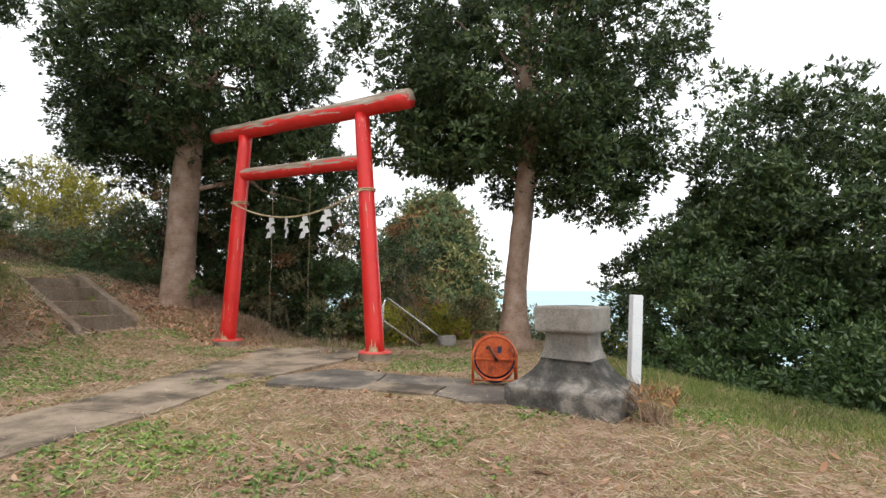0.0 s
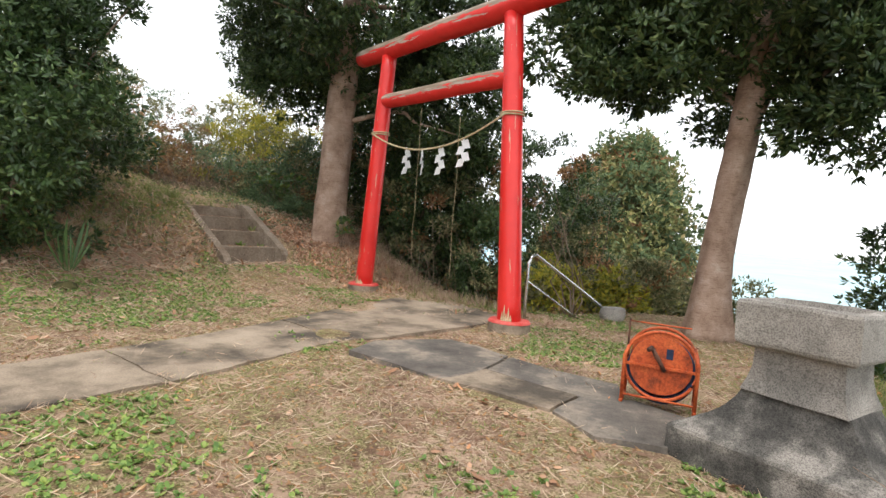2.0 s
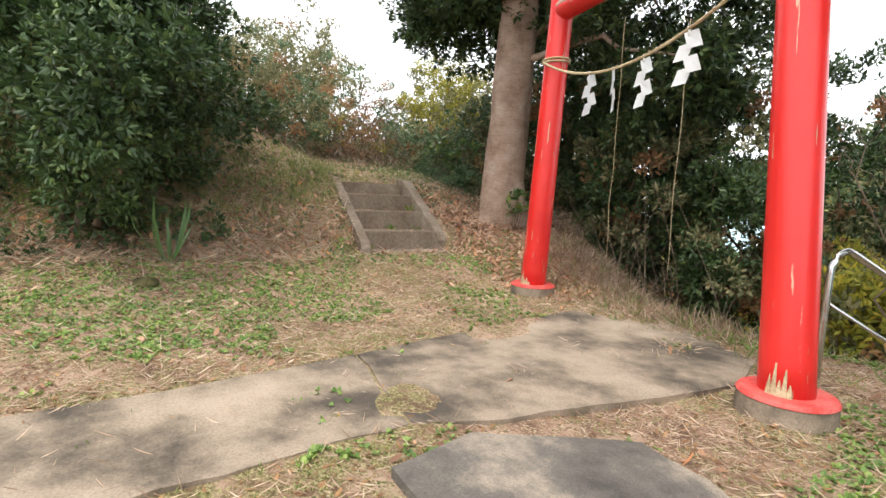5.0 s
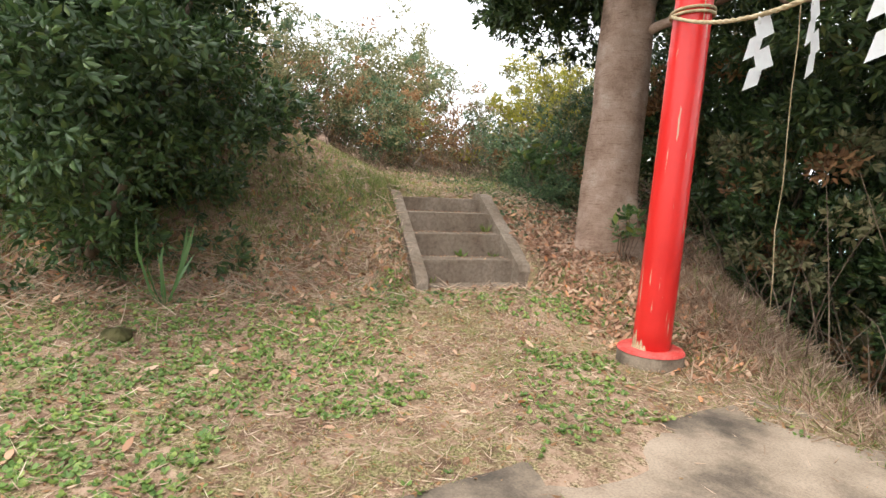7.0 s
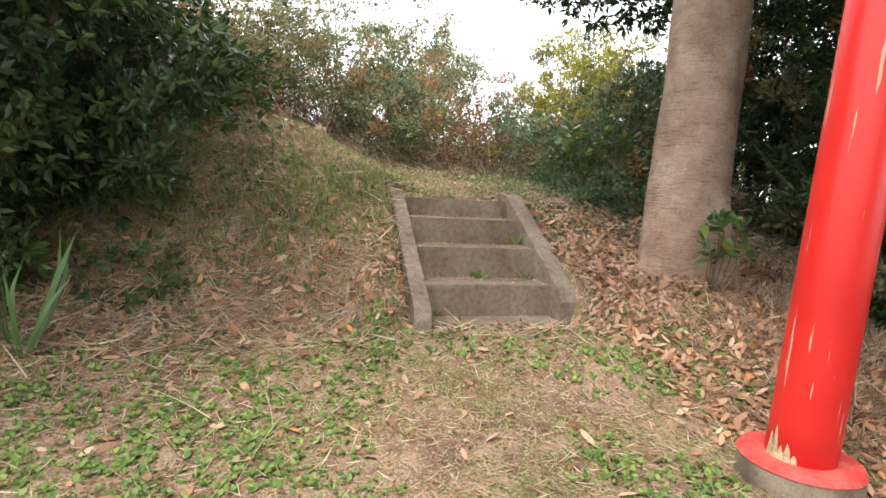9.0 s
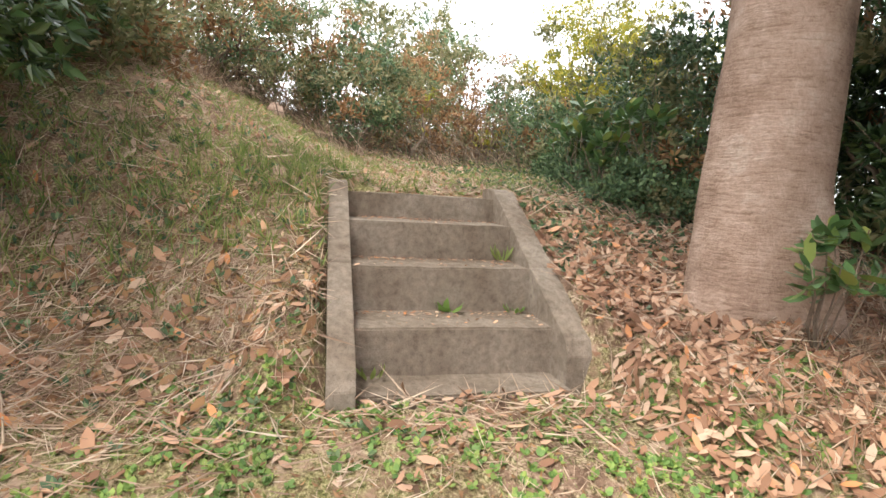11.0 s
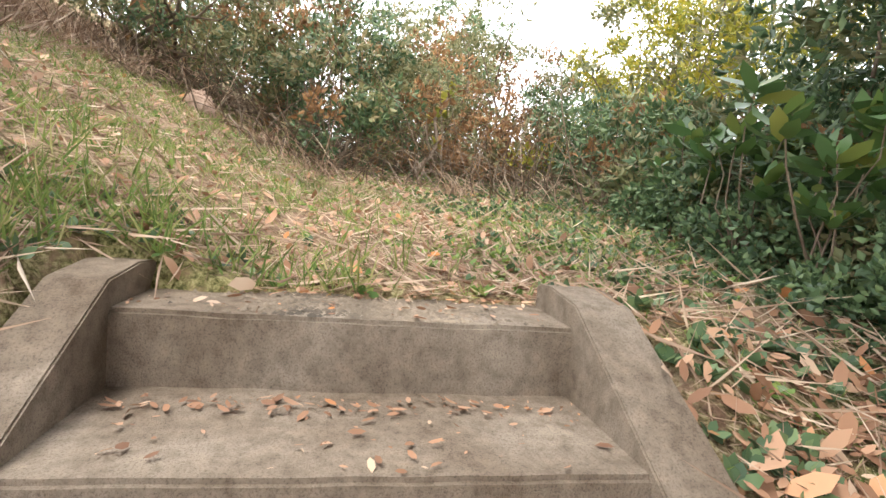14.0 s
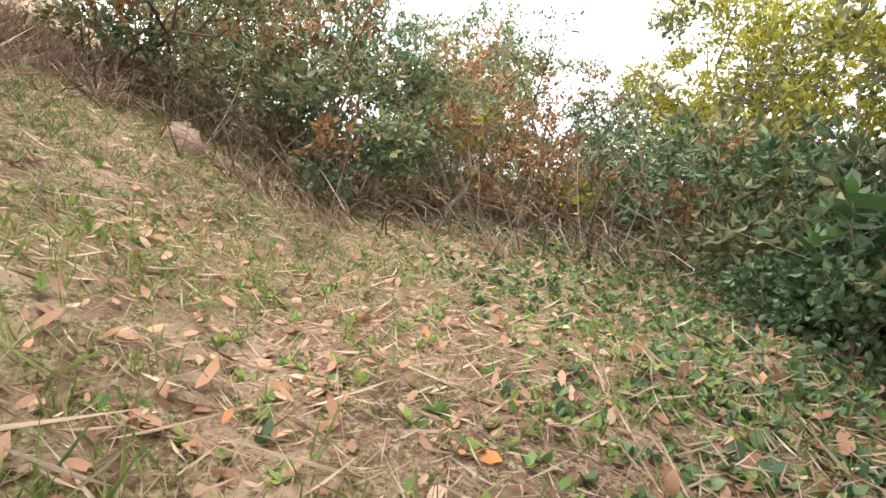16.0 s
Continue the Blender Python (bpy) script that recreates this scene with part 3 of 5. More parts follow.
slab("slab", [(-1.01, 6.32), (-0.6, 6.28), (-0.06, 6.11), (0.06, 6.57), (-0.77, 6.88)], 0.083, 0.2, M_CONC, "", 0.03, paving)
slab("slab", [(-0.04, 6.10), (0.28, 5.76), (0.71, 5.84), (0.95, 6.5), (0.5, 6.74), (0.09, 6.57)], 0.078, 0.2, M_CONCDARK, "", 0.025, paving)

# ---- the gate ----


def torii():
    t = empty("torii_gate")
    L, R = Vector((-4.27, 10.76, 0.03)), Vector((-1.09, 9.03, 0.03))
    d = (R - L).normalized()
    side = Vector((-d.y, d.x, 0))
    yaw = math.degrees(math.atan2(d.y, d.x))
    top = 4.24
    for P, s in ((L, 1), (R, -1)):
        q = P + d * (0.30 if s > 0 else -0.38) + Vector((0, 0, top))
        g = P + Vector((0, 0, 0.10))
        n = 18
        vs, fs = tube([(0, 0, (q - g).length * i / (n - 1)) for i in range(n)], [0.158 - 0.028 * i / (n - 1) for i in range(n)], 28)
        o = put(new("pillar", mesh_from("pillar", vs, fs, M_RED, True)), t, "red-painted log with long drying cracks")
        stand = Matrix.Translation(g) @ (q - g).to_track_quat("Z", "Y").to_matrix().to_4x4()
        o.matrix_basis = stand
        # footing, red on top and bare concrete round its side
        bm = bmesh.new()
        bmesh.ops.create_cone(bm, segments=40, radius1=0.285, radius2=0.275, depth=0.22, cap_ends=True, matrix=Matrix.Translation(P + Vector((0, 0, 0.03))))
        foot = part("footing", bm, M_CONC, t, "round concrete footing")
        bm = bmesh.new()
        bmesh.ops.create_cone(bm, segments=40, radius1=0.285, radius2=0.265, depth=0.03, cap_ends=True, matrix=Matrix.Translation(P + Vector((0, 0, 0.152))))
        bmesh.ops.bevel(bm, geom=[e for e in bm.edges if len(e.link_faces) == 2 and any(len(f.verts) > 4 for f in e.link_faces)], offset=0.006, segments=2, affect="EDGES")
        part("painted_rim", bm, M_REDRIM, foot, "red-painted rim, worn")
        # rotten patch at the foot, wood laid bare
        for k in range(5):
            a = math.radians(-118 + 11 * k)
            bm = bmesh.new()
            h = (0.12, 0.20, 0.10, 0.17, 0.08)[k]
            bmesh.ops.create_cone(bm, segments=6, radius1=0.021, radius2=0.004, depth=h, cap_ends=True, matrix=Matrix.Translation(P + Vector((0.152 * math.cos(a), 0.152 * math.sin(a), 0.165 + h / 2))))
            c = part("bare_wood", bm, M_ROPE, o, "splintered bare wood")
            c.matrix_parent_inverse = stand.inverted()

    def beam(name, a, b, r0, r1, mat, label):
        ln = (b - a).length
        n = 24
        rr = [r0 + (r1 - r0) * i / (n - 1) for i in range(n)]
        rr[0] *= 0.96
        rr[-1] *= 0.96
        vs, fs = tube([(0, 0, ln * i / (n - 1)) for i in range(n)], rr, 28)
        vs = [Vector((v.x, v.y, v.z)) * 1.0 + Vector((0.006 * math.sin(v.z * 2.3), 0.004 * math.sin(v.z * 3.1 + 1), 0)) for v in vs]
        o = put(new(name, mesh_from(name, vs, fs, mat, True)), t, label)
        o.matrix_local = Matrix.Translation(a) @ (b - a).to_track_quat("Z", "Y").to_matrix().to_4x4()
        return o
    up = Vector((0, 0, 1))
    beam("top_beam", L - d * 0.62 + up * 4.36, R + d * 0.62 + up * 4.36, 0.155, 0.172, M_WORN, "round top beam with peeling red paint")
    beam("tie_beam", L + d * 0.20 + up * 3.45, R - d * 0.28 + up * 3.40, 0.125, 0.13, M_WORN, "round tie beam with peeling red paint")
    tagged(t, "vermilion wooden gate of round logs on concrete footings", "torii gate")
    # straw rope tied round both pillars, sagging between
    rope = empty("shrine_rope")
    pts = []
    a, b = L + d * 0.19 + up * 2.86, R - d * 0.24 + up * 2.87
    a, b = a - side * 0.16, b - side * 0.16
    for i in range(49):
        s = i / 48
        pts.append(a.lerp(b, s) - up * (0.37 * 4 * s * (1 - s)))
    for j in range(3):
        tw = [p + Vector((0, 0, 1)) * (0.008 * math.sin(i * 1.9 + j * 2.1)) + side * (0.008 * math.cos(i * 1.9 + j * 2.1)) for i, p in enumerate(pts)]
        tube_ob("strand", tw, 0.009, M_ROPE, rope, "", 6)
    for P, s in ((L, 1), (R, -1)):
        for j in range(2):
            c = P + d * (0.20 if s > 0 else -0.255) + up * (2.87 + 0.028 * j)
            ring = [c + Vector((math.cos(k * math.pi / 12), math.sin(k * math.pi / 12), 0.05 * math.sin(k * math.pi / 12 + j))) * 0.158 for k in range(25)]
            tube_ob("loop", ring, 0.012, M_ROPE, rope, "", 6)
    tagged(rope, "twisted straw rope tied sagging between two red pillars", "rope")
    # paper streamers
    first = None
    for s, turn, scale in ((1.14, 8, 1.0), (1.58, -25, 0.95), (2.06, 5, 1.02), (2.62, 28, 1.0)):
        q = s / 3.45
        at = a.lerp(b, q) - up * (0.37 * 4 * q * (1 - q))
        m = Matrix.Translation(at) @ Matrix.Rotation(math.radians(yaw + turn), 4, "Z") @ Matrix.Scale(scale, 4)
        if first is None:
            first = empty("paper_streamer")
            for j in range(4):
                x0 = 0.028 * (-1) ** j
                bm = bmesh.new()
                hw, h = 0.052, 0.10
                z1 = -0.03 - j * 0.088
                sk = 0.045 * (-1) ** j
                vv = [(x0 - hw - sk * 0.3, 0.008 * j, z1), (x0 + hw - sk * 0.3, 0.008 * j + 0.006, z1 + 0.02), (x0 + hw + sk * 0.6, 0.008 * j + 0.012, z1 - h), (x0 - hw + sk * 0.6, 0.008 * j, z1 - h - 0.02)]
                f = bm.faces.new([bm.verts.new(v) for v in vv])
                bmesh.ops.solidify(bm, geom=[f], thickness=0.003)
                part("paper_fold", bm, M_PAPER, first)
            tube_ob("tie", [(0, 0, 0.015), (0, 0.003, -0.05)], 0.008, M_PAPER, first, "", 6)
            first.matrix_basis = m
            tagged(first, "white zigzag paper streamer hanging from the straw rope", "paper streamer", "streamers on the rope")
        else:
            copy_thing(first, m)
    # dangling thin cords behind the gate
    for px, py, z0, z1 in ((-3.75, 11.6, 3.6, 0.5), (-2.9, 11.5, 3.4, 0.4)):
        c = tube_ob("hanging_cord", limb_path((px, py, z0), (px + 0.03, py, z1), 9, 0.04), 0.0045, M_ROPE, None, "", 5)
        tagged(c, "thin pale cord hanging in front of dark bushes", "cord")


torii()

# ---- the concrete steps ----


def stairs():
    t = empty("stairs")
    m = Matrix(((AX, AY, 0, STAIR[0]), (AY, -AX, 0, STAIR[1]), (0, 0, 1, 0), (0, 0, 0, 1)))
    # local x runs up the steps, local y across them
    t.matrix_basis = m
    edges = [(-0.30, 0.345), (0.0, 0.628), (0.428, 0.918), (0.862, 1.178), (1.305, 1.375)]
    for i, (u, z) in enumerate(edges):
        u1 = edges[i + 1][0] if i < 4 else 1.70
        z0 = edges[i - 1][1] - 0.15 if i else 0.05
        ln = u1 - u + (0.02 if i < 4 else 0)
        bm = bmesh.new()
        bmesh.ops.create_cube(bm, size=1, matrix=Matrix.Translation((u + ln / 2, 0, (z + z0) / 2)) @ Matrix.Diagonal((ln, 1.215, z - z0, 1)))
        bmesh.ops.subdivide_edges(bm, edges=[e for e in bm.edges if abs(e.verts[0].co.y - e.verts[1].co.y) > 1], cuts=24, use_grid_fill=True)
        for v in bm.verts:
            o = noise.noise_vector(Vector((v.co.x * 5, v.co.y * 6, v.co.z * 5 + i)))
            v.co += o * 0.006
        bmesh.ops.bevel(bm, geom=[e for e in bm.edges if abs(e.verts[0].co.x - u) < 0.02 and abs(e.verts[1].co.x - u) < 0.02 and e.verts[0].co.z > z - 0.03 and e.verts[1].co.z > z - 0.03], offset=0.012, segments=2, affect="EDGES")
        part("step", bm, M_STEP, t)
    for s in (-1, 1):
        y0, y1 = 0.605 * s, (0.78 if s > 0 else 0.75) * s
        f0 = -0.40 if s < 0 else -0.22
        prof = [(f0, 0.05), (f0, 0.64 + 0.569 * f0), (f0 + 0.05, 0.70 + 0.569 * (f0 + 0.05)), (0.42, 0.938), (0.43, 0.928), (0.44, 0.950), (1.31, 1.445), (1.50, 1.465), (1.62, 1.455), (1.62, 0.9), (0.4, 0.3)]
        bm = bmesh.new()
        vs = [bm.verts.new((u, y0, z)) for u, z in prof]
        f = bm.faces.new(vs)
        r = bmesh.ops.extrude_face_region(bm, geom=[f])
        bmesh.ops.translate(bm, vec=(0, y1 - y0, 0), verts=[v for v in r["geom"] if isinstance(v, bmesh.types.BMVert)])
        bmesh.ops.recalc_face_normals(bm, faces=bm.faces[:])
        bmesh.ops.bevel(bm, geom=bm.edges[:], offset=0.005, segments=2, affect="EDGES")
        part("stringer", bm, M_STEP, t, "sloping concrete side wall")
    tagged(t, "worn concrete steps with sloping side walls up the bank", "steps", kind="structure")


stairs()

# ---- stone pedestal, reel, post, rail ----


def pedestal():
    t = empty("stone_pedestal")
    d = Vector((0.81, -0.587, 0)).normalized()
    ang = math.degrees(math.atan2(d.y, d.x))
    t.matrix_basis = pose(1.42, 5.87, 0, 0, 0, ang)

    def square(name, prof, mat, label, wob=0.008, ky=0.72):
        bm = bmesh.new()
        rings = []
        for h, z in prof:
            ring = []
            for i in range(32):
                s, f = divmod(i, 8)
                q = -1 + 2 * f / 8
                x, y = ((q, -1), (1, q), (-q, 1), (-1, -q))[s]
                v = Vector((x * h, y * h * ky, z))
                v += noise.noise_vector(v * 6) * wob
                ring.append(bm.verts.new(v))
            rings.append(ring)
        for r0, r1 in zip(rings[:-1], rings[1:]):
            for i in range(32):
                j = (i + 1) % 32
                bm.faces.new((r0[i], r0[j], r1[j], r1[i]))
        bm.faces.new(rings[-1])
        bm.faces.new(rings[0][::-1])
        bmesh.ops.recalc_face_normals(bm, faces=bm.faces[:])
        return part(name, bm, mat, t, label)
    square("plinth", [(0.590, -0.08), (0.595, 0.0), (0.595, 0.225), (0.582, 0.245), (0.48, 0.30)], M_GRANDARK, "blackened plinth")
    square("foot", [(0.48, 0.295), (0.41, 0.345), (0.345, 0.41), (0.30, 0.475), (0.272, 0.53)], M_GRANDARK, "curved lichen-dark foot")
    square("shaft", [(0.272, 0.53), (0.245, 0.60), (0.230, 0.68), (0.226, 0.80)], M_GRAN, "pale waisted shaft", ky=0.86)
    cap = square("cap", [(0.27, 0.80), (0.298, 0.815), (0.305, 0.835), (0.308, 1.05), (0.298, 1.07), (0.24, 1.072), (0.23, 1.04), (0.05, 1.035)], M_GRAN, "thick square cap, sunk on top", ky=0.92)
    tagged(t, "weathered granite pedestal with a square cap and wide plinth", "stone pedestal")


pedestal()


def hose_reel():
    t = empty("hose_reel")
    t.matrix_basis = pose(0.67, 6.77, 0.10, 0, 0, -4)
    R = 0.262
    cz = 0.31

    def disc(y, th, r, mat, name, label=""):
        bm = bmesh.new()
        bmesh.ops.create_cone(bm, segments=48, radius1=r, radius2=r, depth=th, cap_ends=True, matrix=Matrix.Translation((0, y, cz)) @ Matrix.Rotation(radians(90), 4, "X"))
        bmesh.ops.bevel(bm, geom=[e for e in bm.edges if any(len(f.verts) > 4 for f in e.link_faces)], offset=0.004, segments=2, affect="EDGES")
        return part(name, bm, mat, t, label)

    def ring(y, r, rr, mat, name, label=""):
        pts = [(r * math.cos(k * math.pi / 24), y, cz + r * math.sin(k * math.pi / 24)) for k in range(49)]
        return tube_ob(name, pts, rr, mat, t, label, 8)
    disc(-0.10, 0.012, R - 0.035, M_ORANGE, "front_disc", "orange-painted steel disc")
    disc(0.12, 0.012, R - 0.02, M_ORANGE, "back_disc")
    ring(-0.105, R, 0.013, M_ORANGE, "rim")
    ring(0.125, R, 0.013, M_ORANGE, "rim")
    disc(0.01, 0.20, 0.085, M_RUST, "drum")
    pts = []
    for k in range(9 * 40):
        a = k * 2 * math.pi / 40
        y = -0.075 + 0.16 * abs(((k / 120) % 2) - 1)
        r = 0.222 + 0.012 * math.sin(k * 0.11)
        pts.append((r * math.cos(a), y, cz - 0.055 + r * math.sin(a)))
    tube_ob("hose", pts, 0.02, M_HOSE, t, "dark blue coiled hose", 7)
    part("window", box_bm(0.05, 0.004, 0.08, 0.002, (0.06, -0.108, cz + 0.10)), M_HOSE, t, "blue hose showing in a cut-out")
    part("crossbar", box_bm(0.50, 0.022, 0.022, 0.004, (0, -0.122, cz - 0.01)), M_ORANGE, t)
    for sx in (-1, 1):
        tube_ob("leg", [(0.262 * sx, -0.13, -0.02), (0.262 * sx, -0.13, 0.36), (0.235 * sx, -0.12, 0.44)], 0.014, M_ORANGE, t)
        tube_ob("leg", [(0.262 * sx, 0.15, -0.02), (0.262 * sx, 0.15, 0.36), (0.235 * sx, 0.14, 0.44)], 0.014, M_ORANGE, t)
        tube_ob("foot_bar", [(0.262 * sx, -0.15, 0.0), (0.262 * sx, 0.17, 0.0)], 0.014, M_ORANGE, t)
    tube_ob("lower_bar", [(-0.262, -0.13, 0.05), (0.262, -0.13, 0.05)], 0.009, M_ORANGE, t)
    tube_ob("guide_rod", [(-0.262, 0.10, 0.30), (-0.262, 0.10, 0.62)], 0.008, M_RUST, t)
    tube_ob("handle_rod", [(-0.262, 0.10, 0.60), (0.2, 0.10, 0.60)], 0.006, M_ORANGE, t)
    crank = tube_ob("crank", [(0.03, -0.13, cz - 0.03), (0.0, -0.15, cz + 0.03), (-0.07, -0.15, cz + 0.14)], 0.017, M_RUST, t, "rusty crank arm")
    tube_ob("grip", [(-0.07, -0.15, cz + 0.14), (-0.09, -0.20, cz + 0.13)], 0.018, M_RUST, crank)
    tagged(t, "rusty orange hose reel with dark blue hose on concrete", "hose reel")


hose_reel()
post = part("white_post", box_bm(0.135, 0.10, 1.25, 0.006, (0, 0, 0.60)), M_WHITE)
post.matrix_basis = pose(2.36, 6.75, -0.04, 0, 3.0, 12)
tagged(post, "white-painted square post leaning at the grass edge", "post")


def handrail():
    t = empty("handrail")
    p = []
    a, w = Vector((-1.10, 10.05, 0.02)), Vector((1.09, 1.28, -0.92)).normalized()
    flat = Vector((w.x, w.y, 0)).normalized()
    p = [a + Vector((0, 0, -0.3)), a + Vector((0, 0, 0.3)), a + Vector((0, 0, 0.84))]
    for k in range(1, 9):
        q = k / 8 * 2.4
        p.append(a + Vector((0, 0, 0.84)) + flat * (0.13 * (1 - math.cos(q))) + Vector((0, 0, 0.17 * math.sin(min(q, 1.57)) - 0.06 * max(0, q - 1.57))))
    e = p[-1]
    p += [e + w * 0.4, e + w * 1.1, e + w * 2.2]
    tube_ob("rail", p, 0.026, M_STEEL, t, "bent steel tube", 14)
    s = a + Vector((0, 0, 0.62))
    tube_ob("lower_rail", [s, s + w * 0.8, s + w * 1.8], 0.014, M_STEEL, t, "", 10)
    tagged(t, "bent stainless steel handrail beside steps going down", "handrail")


handrail()
bm = bmesh.new()
bmesh.ops.create_icosphere(bm, subdivisions=3, radius=0.5, matrix=Matrix.Diagonal((0.46, 0.32, 0.40, 1)))
for v in bm.verts:
    v.co += noise.noise_vector(v.co * 4) * 0.05
    v.co.z = min(v.co.z, 0.13 + 0.02 * v.co.x)
stone = part("kerb_stone", bm, M_GRAN)
stone.matrix_basis = pose(0.10, 11.30, 0.12, 0, 0, 20)
tagged(stone, "rough grey stone block at the end of the handrail", "stone")

# ---- trees ----
tree("tree", (-6.10, 12.30), [(-6.10, 12.30, 0.50), (-6.12, 12.30, 1.6), (-6.07, 12.33, 3.0), (-6.0, 12.35, 5.0), (-5.95, 12.45, 8.0)], [0.37, 0.35, 0.33, 0.26, 0.10],
     [((-5.95, 12.55, 6.5), (3.35, 3.0, 2.7), 290, 0.62, 46, -1), ((-3.9, 13.2, 4.2), (1.5, 1.3, 1.7), 70, 0.5, 42, -1), ((-7.8, 12.9, 4.8), (1.3, 1.3, 1.0), 46, 0.5, 40, -1)],
     M_LAUREL, 0.125, "tall evergreen with a smooth brown trunk on the leafy bank", 14, 0.85)
tree("tree", (1.46, 10.85), [(1.44, 10.85, 0.0), (1.48, 10.85, 1.2), (1.62, 10.88, 2.6), (1.74, 10.88, 3.7), (1.72, 10.95, 7.2)], [0.28, 0.235, 0.21, 0.195, 0.10],
     [((1.5, 10.95, 6.1), (2.95, 2.9, 2.9), 300, 0.62, 46, -1), ((2.95, 10.3, 3.6), (1.1, 1.1, 1.2), 46, 0.45, 40, -1), ((0.15, 10.7, 4.2), (1.1, 1.1, 0.9), 36, 0.45, 40, -1)],
     M_LAUREL, 0.125, "broad evergreen with a bare straight trunk above the sea", 16, 0.6)
bush("tree", (-8.4, 6.8, 3.25), (2.15, 1.65, 3.25), 310, 0.5, 40, 0.10, M_DARK, "dark dense evergreen at the foot of the bank", 7, 12, "tree", 0.4, 0.3)
bush("tree", (8.1, 10.6, 2.3), (3.4, 2.8, 3.7), 420, 0.62, 34, 0.13, M_LAUREL, "large rounded evergreen below the grassy edge", 7, 8, "tree")
bush("tree", (4.9, 10.4, 0.6), (1.7, 1.9, 2.1), 150, 0.5, 40, 0.11, M_LAUREL, "dark evergreen shrub below the grassy edge", 7, 8, "tree")
bush("tree", (6.6, 7.6, -0.6), (2.4, 1.7, 1.7), 140, 0.5, 40, 0.11, M_DARK, "dark evergreen shrub below the grassy edge", 7, 8, "tree")
bush("tree", (6.2, 10.8, 2.0), (1.7, 1.5, 1.7), 130, 0.5, 40, 0.12, M_LAUREL, "dark evergreen crown below the grassy edge", 7, 8, "tree")
bush("tree", (3.9, 8.6, -0.6), (1.0, 1.2, 1.1), 70, 0.4, 40, 0.10, M_DARK, "dark evergreen shrub below the grassy edge", 7, 8, "shrub")

# understorey behind the gate
for c, r, n in (((-6.2, 14.9, 2.7), (1.5, 0.9, 2.2), 80), ((-7.6, 16.6, 4.2), (2.0, 1.4, 2.4), 80), ((-1.6, 16.5, 1.6), (1.3, 1.2, 2.2), 60), ((-4.5, 14.2, 1.6), (1.6, 1.1, 1.9), 90), ((-2.9, 14.0, 0.7), (1.1, 1.1, 1.9), 70), ((-5.5, 15.6, 2.6), (1.8, 1.5, 2.4), 90), ((-3.5, 15.8, 2.4), (1.5, 1.4, 2.4), 80)):
    bush("shrub", c, r, n, 0.42, 36, 0.10, M_DARK, "dark shrub in the shade behind the gate", 6, 12, parts=((M_OLIVE, 0.22), (M_BROWN, 0.12)))

# thicket above the steps
for c, r, n, m, extra in (((-13.07, 12.14, 2.8), (1.2, 1.1, 1.3), 60, M_BLUE, ((M_OLIVE, 0.5), (M_BROWN, 0.2))), ((-14.04, 10.04, 4.0), (1.5, 1.5, 1.4), 60, M_OLIVE, ((M_BROWN, 0.3), (M_BLUE, 0.3))),
                          ((-14.25, 13.8, 2.6), (1.4, 1.2, 1.5), 60, M_OLIVE, ((M_BROWN, 0.6),)), ((-12.67, 14.41, 1.9), (1.2, 1.0, 1.0), 46, M_BROWN, ((M_OLIVE, 0.6), (M_YELLOW, 0.15))),
                          ((-11.18, 15.02, 2.0), (1.5, 1.1, 1.3), 56, M_BLUE, ((M_OLIVE, 0.6), (M_BROWN, 0.3))), ((-9.28, 14.32, 2.0), (1.4, 0.9, 0.9), 50, M_BLUE, ((M_OLIVE, 0.5),)),
                          ((-8.06, 14.36, 2.3), (1.3, 1.0, 1.5), 60, M_BLUE, ((M_OLIVE, 0.5), (M_BROWN, 0.2))), ((-15.82, 16.01, 4.0), (2.0, 2.0, 1.9), 60, M_OLIVE, ((M_BLUE, 0.4), (M_BROWN, 0.3))),
                          ((-12.46, 16.86, 3.9), (1.6, 1.5, 1.4), 90, M_YELLOW, ((M_OLIVE, 0.2),)), ((-16.65, 12.41, 4.6), (2.0, 1.8, 2.0), 60, M_OLIVE, ((M_BLUE, 0.5), (M_BROWN, 0.4))),
                          ((-10.05, 8.75, 2.9), (0.8, 0.7, 0.6), 26, M_OLIVE, ((M_BROWN, 0.5),)), ((-10.28, 16.17, 3.2), (1.4, 1.3, 1.5), 70, M_YELLOW, ((M_OLIVE, 0.5),)),
                          ((-12.27, 7.65, 4.0), (1.8, 1.5, 1.5), 50, M_OLIVE, ((M_BROWN, 0.5), (M_YELLOW, 0.4)))):
    bush("thicket_shrub", c, r, n, 0.38, 25, 0.085, m, "tangled winter scrub on the slope above the steps", 5, 16, parts=extra)
for c, r, n in (((-25.79, 18.99, 6.6), (3.2, 3.0, 3.0), 130), ((-22.24, 26.16, 4.5), (4, 3, 3), 110), ((-28.36, 10.92, 8), (5, 4, 4), 110)):
    bush("tree", c, r, n, 0.8, 30, 0.18, M_OLIVE, "grey-green tree standing behind the scrub", 5, 10, "tree")

